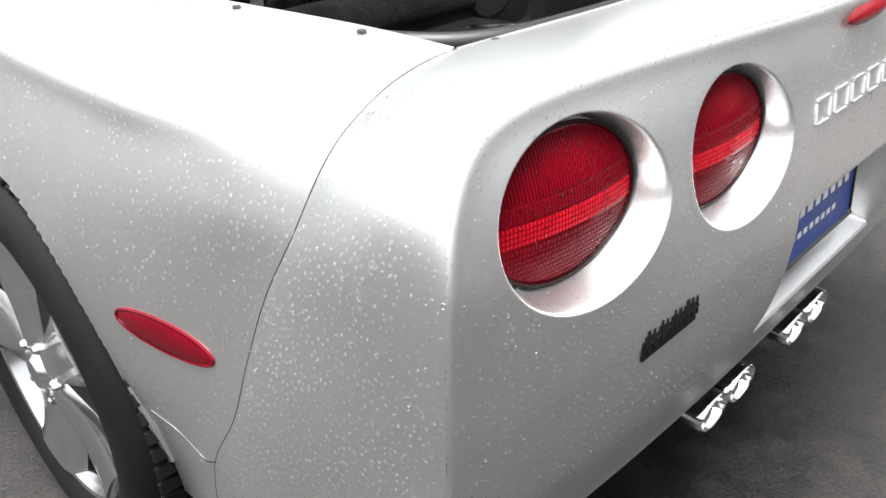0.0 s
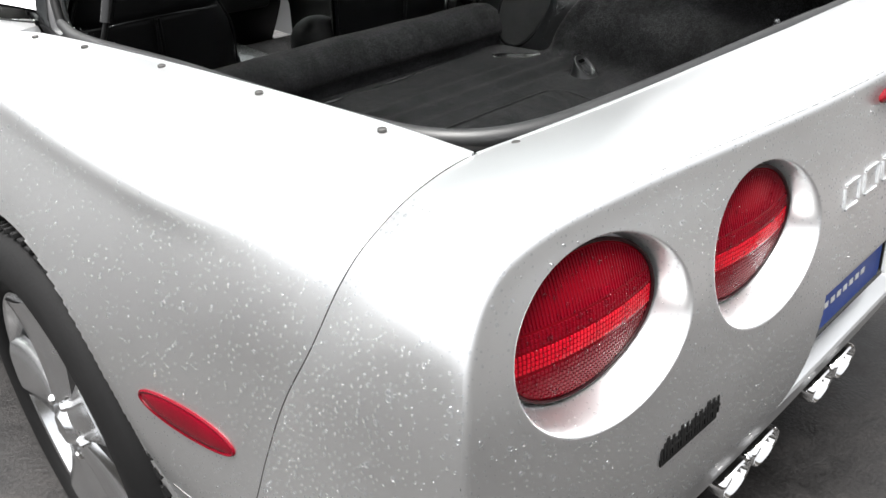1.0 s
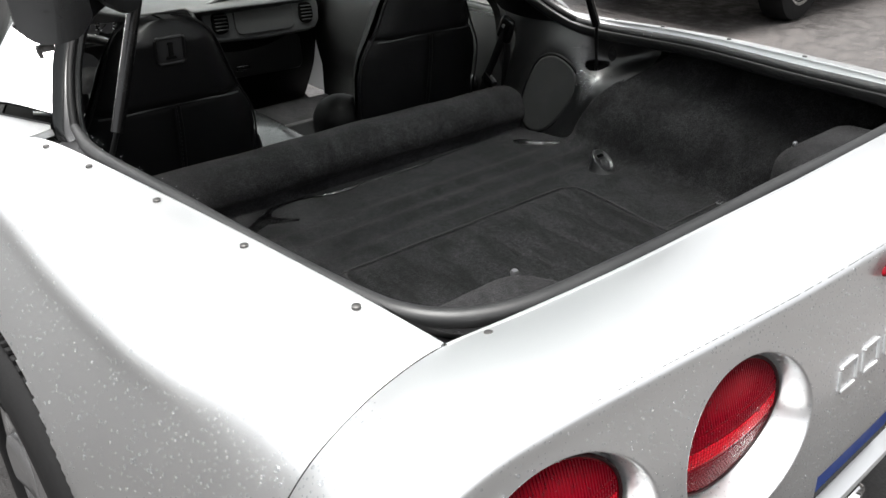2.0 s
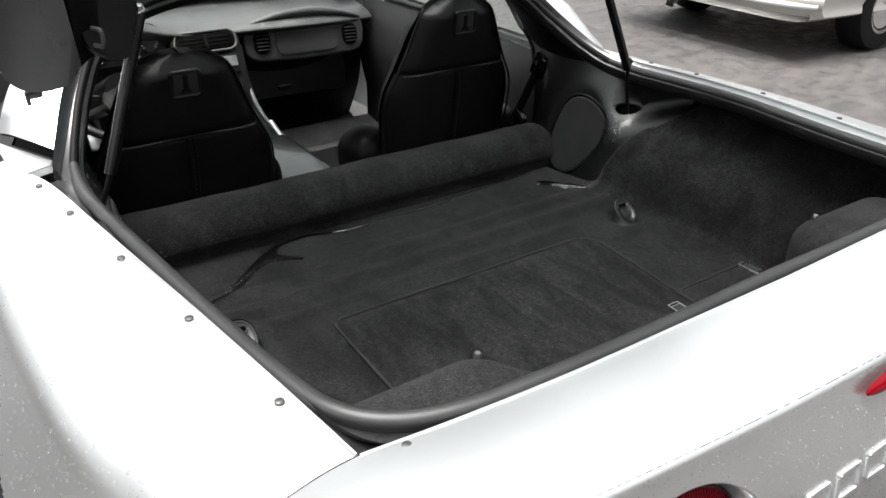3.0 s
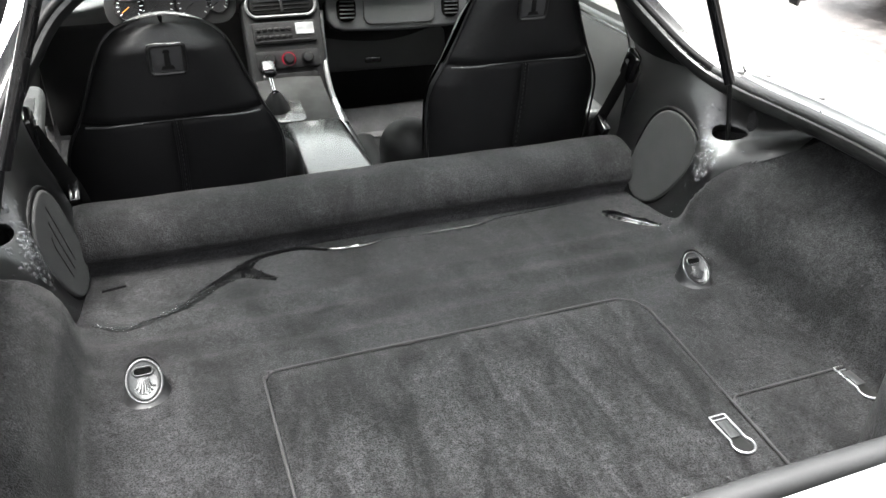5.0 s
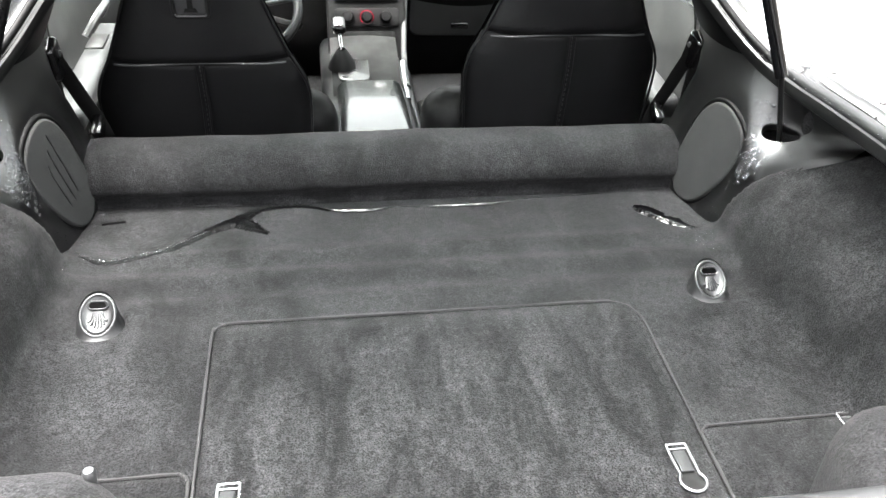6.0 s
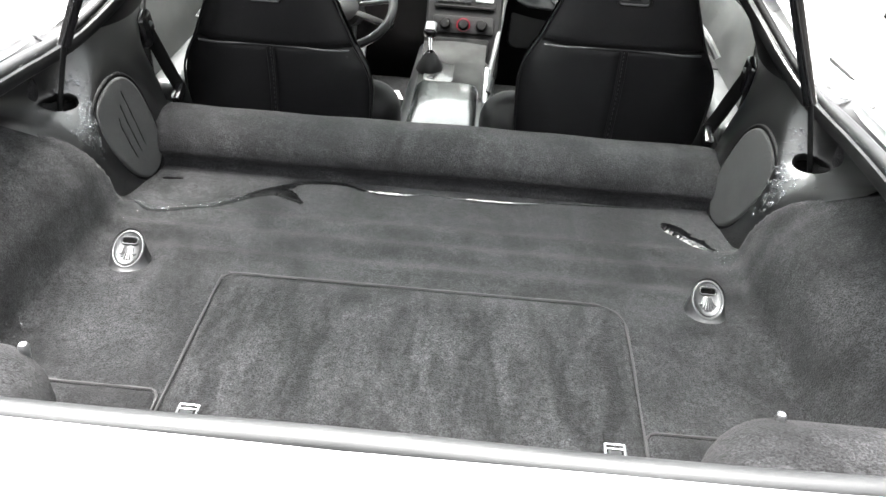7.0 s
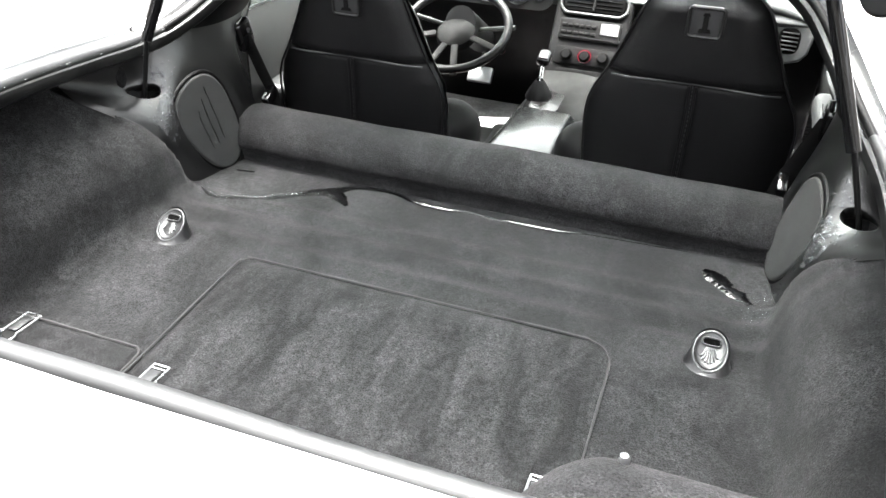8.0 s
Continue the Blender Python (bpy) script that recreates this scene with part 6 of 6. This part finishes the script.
def strewn(fn, count, gap, rng, keep, nu=60, nv=40):
    """Places spread evenly over a surface fn(u, v), no two nearer than gap; keep(p, n, u, v) chooses."""
    g = np.array([[fn(i / nu, j / nv) for j in range(nv + 1)] for i in range(nu + 1)])
    du, dv = g[1:, :-1] - g[:-1, :-1], g[:-1, 1:] - g[:-1, :-1]
    cross = np.cross(du, dv)
    area = np.linalg.norm(cross, axis=2).ravel()
    cells = rng.choice(len(area), count, p=area / area.sum())
    seen, out = {}, []
    for c in cells:
        i, j = divmod(int(c), nv)
        u, v = (i + rng.random()) / nu, (j + rng.random()) / nv
        p = np.array(fn(u, v))
        key = tuple(np.floor(p / gap).astype(int))
        if any(np.linalg.norm(q - p) < gap for dx in (-1, 0, 1) for dy in (-1, 0, 1) for dz in (-1, 0, 1) for q in seen.get((key[0] + dx, key[1] + dy, key[2] + dz), ())):
            continue
        n = cross[i, j] / (np.linalg.norm(cross[i, j]) + 1e-12)
        if keep(p, n, u, v):
            seen.setdefault(key, []).append(p)
            out.append((p, n))
    return out


def on_surface(fn, u, v, e=1e-3):
    p = np.array(fn(u, v))
    du = np.array(fn(min(u + e, 1), v)) - np.array(fn(max(u - e, 0), v))
    dv = np.array(fn(u, min(v + e, 1))) - np.array(fn(u, max(v - e, 0)))
    n = np.cross(du, dv)
    return p, n / (np.linalg.norm(n) + 1e-12)


rnd = random.Random(5)


def bead_radius():
    return min(0.0032, 0.00122 * math.exp(rnd.gauss(0.0, 0.34)))


rng = np.random.default_rng(11)


def outward(n, way):
    return n if n @ np.array(way) > 0 else -n


spots = []
for p, n in strewn(skirt_point, 7500, 0.0050, rng, lambda p, n, u, v: u > 0.40 and (p[2] < 0.84 or rng.random() < 0.4)):
    spots.append((p, outward(n, (-0.7, -0.3, 0.5)), bead_radius()))
for p, n in strewn(quarter_point, 15000, 0.0054, rng, lambda p, n, u, v: p[2] < 0.86 and math.hypot((p[1] - AXLE_Y) / ARCH, (p[2] - AXLE_Z) / ARCH_HIGH) > 1.012 and rng.random() < 0.22 + 0.7 * math.exp(-((p[1] - 0.28) / 0.22) ** 2)):
    spots.append((p, outward(n, (-1, 0, 0.4)), bead_radius() * (0.7 if p[2] < 0.62 else 1.0)))


def fascia_part(u, v):
    x = -0.81 + 1.35 * u
    top = float(np.interp(abs(x), [abs(c[0]) for c in CRESTS], [c[1] for c in CRESTS]))
    return fascia_point(x, 0.47 + (max(top, 0.5) - 0.474) * v)


for p, n in strewn(fascia_part, 20000, 0.0046, rng, lambda p, n, u, v: all(math.hypot((p[0] - cx) / LAMP_A, (p[2] - cz) / LAMP_B) > 0.97 for cx, cz in LAMPS) and rng.random() < 0.70 + 0.30 * smooth01(0.60, 0.72, p[2]), 120, 60):
    spots.append((p, outward(n, (0, -1, 0.1)), bead_radius() * 0.8))
# a row of fat drops along the crest
for k in range(46):
    p = crest_point(rnd.uniform(0.02, 0.62))
    spots.append((p + np.array((0, -0.0005, -0.001)), (0, -0.8, 0.5), rnd.uniform(0.0007, 0.0015)))
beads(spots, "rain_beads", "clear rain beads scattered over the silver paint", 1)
# on the lenses
spots = []
for cx, cz in LAMPS[:2]:
    for _ in range(330):
        a, r = rnd.uniform(0, 6.283), math.sqrt(rnd.random()) * 0.9
        px, pz = cx + LAMP_A * 0.93 * r * math.cos(a), cz + LAMP_B * 0.93 * r * math.sin(a)
        spots.append(((px, lens_y(cx, cz, px, pz) - 0.0008, pz), (0, -1, 0.15), bead_radius() * 0.8))
    for _ in range(60):
        a = rnd.uniform(-2.6, 0.6)
        r = rnd.uniform(0.93, 1.0)
        px, pz = cx + LAMP_A * r * math.cos(a), cz + LAMP_B * r * math.sin(a)
        p = fascia_point(px, pz)
        spots.append((p, (-math.cos(a), -0.5, -math.sin(a)), rnd.uniform(0.0008, 0.0028)))
beads(spots, "lens_beads", "clear rain beads on the red tail lamps", 2, lens_water)
# on the black corner trims
spots = []
for sgn in (1, -1):
    for _ in range(240):
        u, v = rnd.gauss(0.66, 0.065), rnd.uniform(0.18, 0.85)
        if not 0.50 < u < 0.86 or math.hypot((u - 0.75) / 0.085, (v - 0.655) / 0.08) < 1.15:
            continue
        p, n = on_surface(trim_point, u, v)
        if n[0] > 0:
            n = -n
        spots.append((p * (sgn, 1, 1), n * (sgn, 1, 1), rnd.uniform(0.0014, 0.0040)))
    for _ in range(200):
        y = rnd.uniform(0.95, 1.15)
        p = np.array((sgn * rnd.uniform(0.535, 0.64), y, 0))
        p[2] = floor_z(y) + 0.004 + max(0, abs(p[0]) - 0.55) * 1.6
        spots.append((p, (-0.5 * sgn, 0, 0.8), rnd.uniform(0.0006, 0.0016)))
    for _ in range(26):
        q = np.array(seal_point(rnd.uniform(0.42, 0.68))) * (sgn, 1, 1)
        spots.append((q + np.array((sgn * rnd.uniform(0.010, 0.02), 0, 0.004)), (0, 0, 1), rnd.uniform(0.0006, 0.002)))
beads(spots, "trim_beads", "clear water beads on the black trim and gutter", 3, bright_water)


def puddle(line, widths, lift, mat_, label, name="puddle", seed=1):
    """A flat wet streak along a line on the carpet, with a ragged edge."""
    r2 = random.Random(seed)
    steps = 14 * (len(line) - 1)
    left, right = [], []
    for k in range(steps + 1):
        t = k / steps
        p, q = spline(line, t), spline(line, min(t + 0.01, 1)) - spline(line, max(t - 0.01, 0))
        q = q / (np.linalg.norm(q) + 1e-9)
        w = float(np.interp(t, np.linspace(0, 1, len(widths)), widths)) * (1 + 0.35 * noise.noise(Vector((t * 31 + seed, 0, 0))) + 0.25 * noise.noise(Vector((t * 83, seed, 0))))
        side = np.array((-q[1], q[0]))
        left.append(p + side * w), right.append(p - side * w * 0.9)
    bm = bmesh.new()
    rows = []
    for a, b in zip(left, right):
        rows.append([bm.verts.new((*(a + (b - a) * s), floor_z((a + (b - a) * s)[1]) + lift * (0.15 if s in (0.0, 1.0) else 1.0))) for s in (0.0, 0.2, 0.5, 0.8, 1.0)])
    for a, b in zip(rows[:-1], rows[1:]):
        for k in range(4):
            bm.faces.new((a[k], b[k], b[k + 1], a[k + 1]))
    ob = part(name, bm, mat_)
    return tagged(ob, label, "puddle")


puddle([(-0.350, 1.187), (-0.320, 1.208), (-0.293, 1.228), (-0.272, 1.250), (-0.250, 1.262), (-0.210, 1.268), (-0.172, 1.266), (-0.132, 1.247)], [0.010, 0.017, 0.017, 0.008, 0.0055, 0.004, 0.004, 0.002], 0.0045, wet, "dark streak of rain water on the grey carpet", seed=2)
puddle([(-0.318, 1.214), (-0.292, 1.214), (-0.268, 1.196), (-0.241, 1.173)], [0.014, 0.021, 0.013, 0.004], 0.0047, wet, "dark forked patch of rain water on the grey carpet", seed=3)
TRAIL = [(-0.552, 1.126), (-0.508, 1.099), (-0.448, 1.112), (-0.397, 1.145), (-0.347, 1.190), (-0.315, 1.212)]
puddle(TRAIL, [0.003, 0.005, 0.008, 0.011, 0.013, 0.010], 0.0016, wet, "dark damp streak on the grey carpet", seed=4)
for k, line in enumerate(([(0.470, 1.188), (0.484, 1.168), (0.500, 1.148), (0.520, 1.126)], [(-0.130, 1.248), (-0.112, 1.2415), (-0.085, 1.2395), (-0.052, 1.2395), (-0.028, 1.246)], [(0.066, 1.2445), (0.12, 1.2435), (0.17, 1.2450), (0.206, 1.252)])):
    brim = part("puddle", tube([(x, y, floor_z(y) + 0.0040) for x, y in line], lambda t: (0.0018, 0.0042, 0.0028)[k] * math.sin(math.pi * (0.06 + 0.88 * t)) * (1 + 0.25 * math.sin(23 * t)), 40, 10, False, 0.75), pool)
    tagged(brim, "thin bright brim of water along the bulkhead", "puddle")
puddle([(0.450, 1.212), (0.464, 1.203), (0.480, 1.184), (0.490, 1.164), (0.510, 1.149), (0.532, 1.116)], [0.008, 0.020, 0.022, 0.013, 0.018, 0.006], 0.004, damp_pool, "small dark puddle beside the speaker", seed=7)
puddle([(-0.535, 1.232), (-0.515, 1.236), (-0.496, 1.238)], [0.003, 0.0045, 0.003], 0.003, wet, "short damp mark on the grey carpet", seed=8)
# droplets standing on the pile along the trail and beside the puddle
spots = []
for _ in range(850):
    x, y = spline(TRAIL, rnd.random() ** 0.7)
    w = abs(rnd.gauss(0, 0.007))
    x, y = x + rnd.uniform(-1, 1) * w, y + rnd.uniform(-1, 1) * w
    spots.append(((x, y, floor_z(y) + 0.003), (rnd.uniform(-0.5, 0.5), rnd.uniform(-0.5, 0.5), 1), rnd.uniform(0.0005, 0.0013)))
for _ in range(170):
    x, y = rnd.gauss(0.545, 0.018), rnd.gauss(1.105, 0.03)
    spots.append(((x, y, floor_z(y) + 0.003 + max(0, x - 0.54) * 1.2), (0, 0, 1), rnd.uniform(0.0006, 0.0016)))
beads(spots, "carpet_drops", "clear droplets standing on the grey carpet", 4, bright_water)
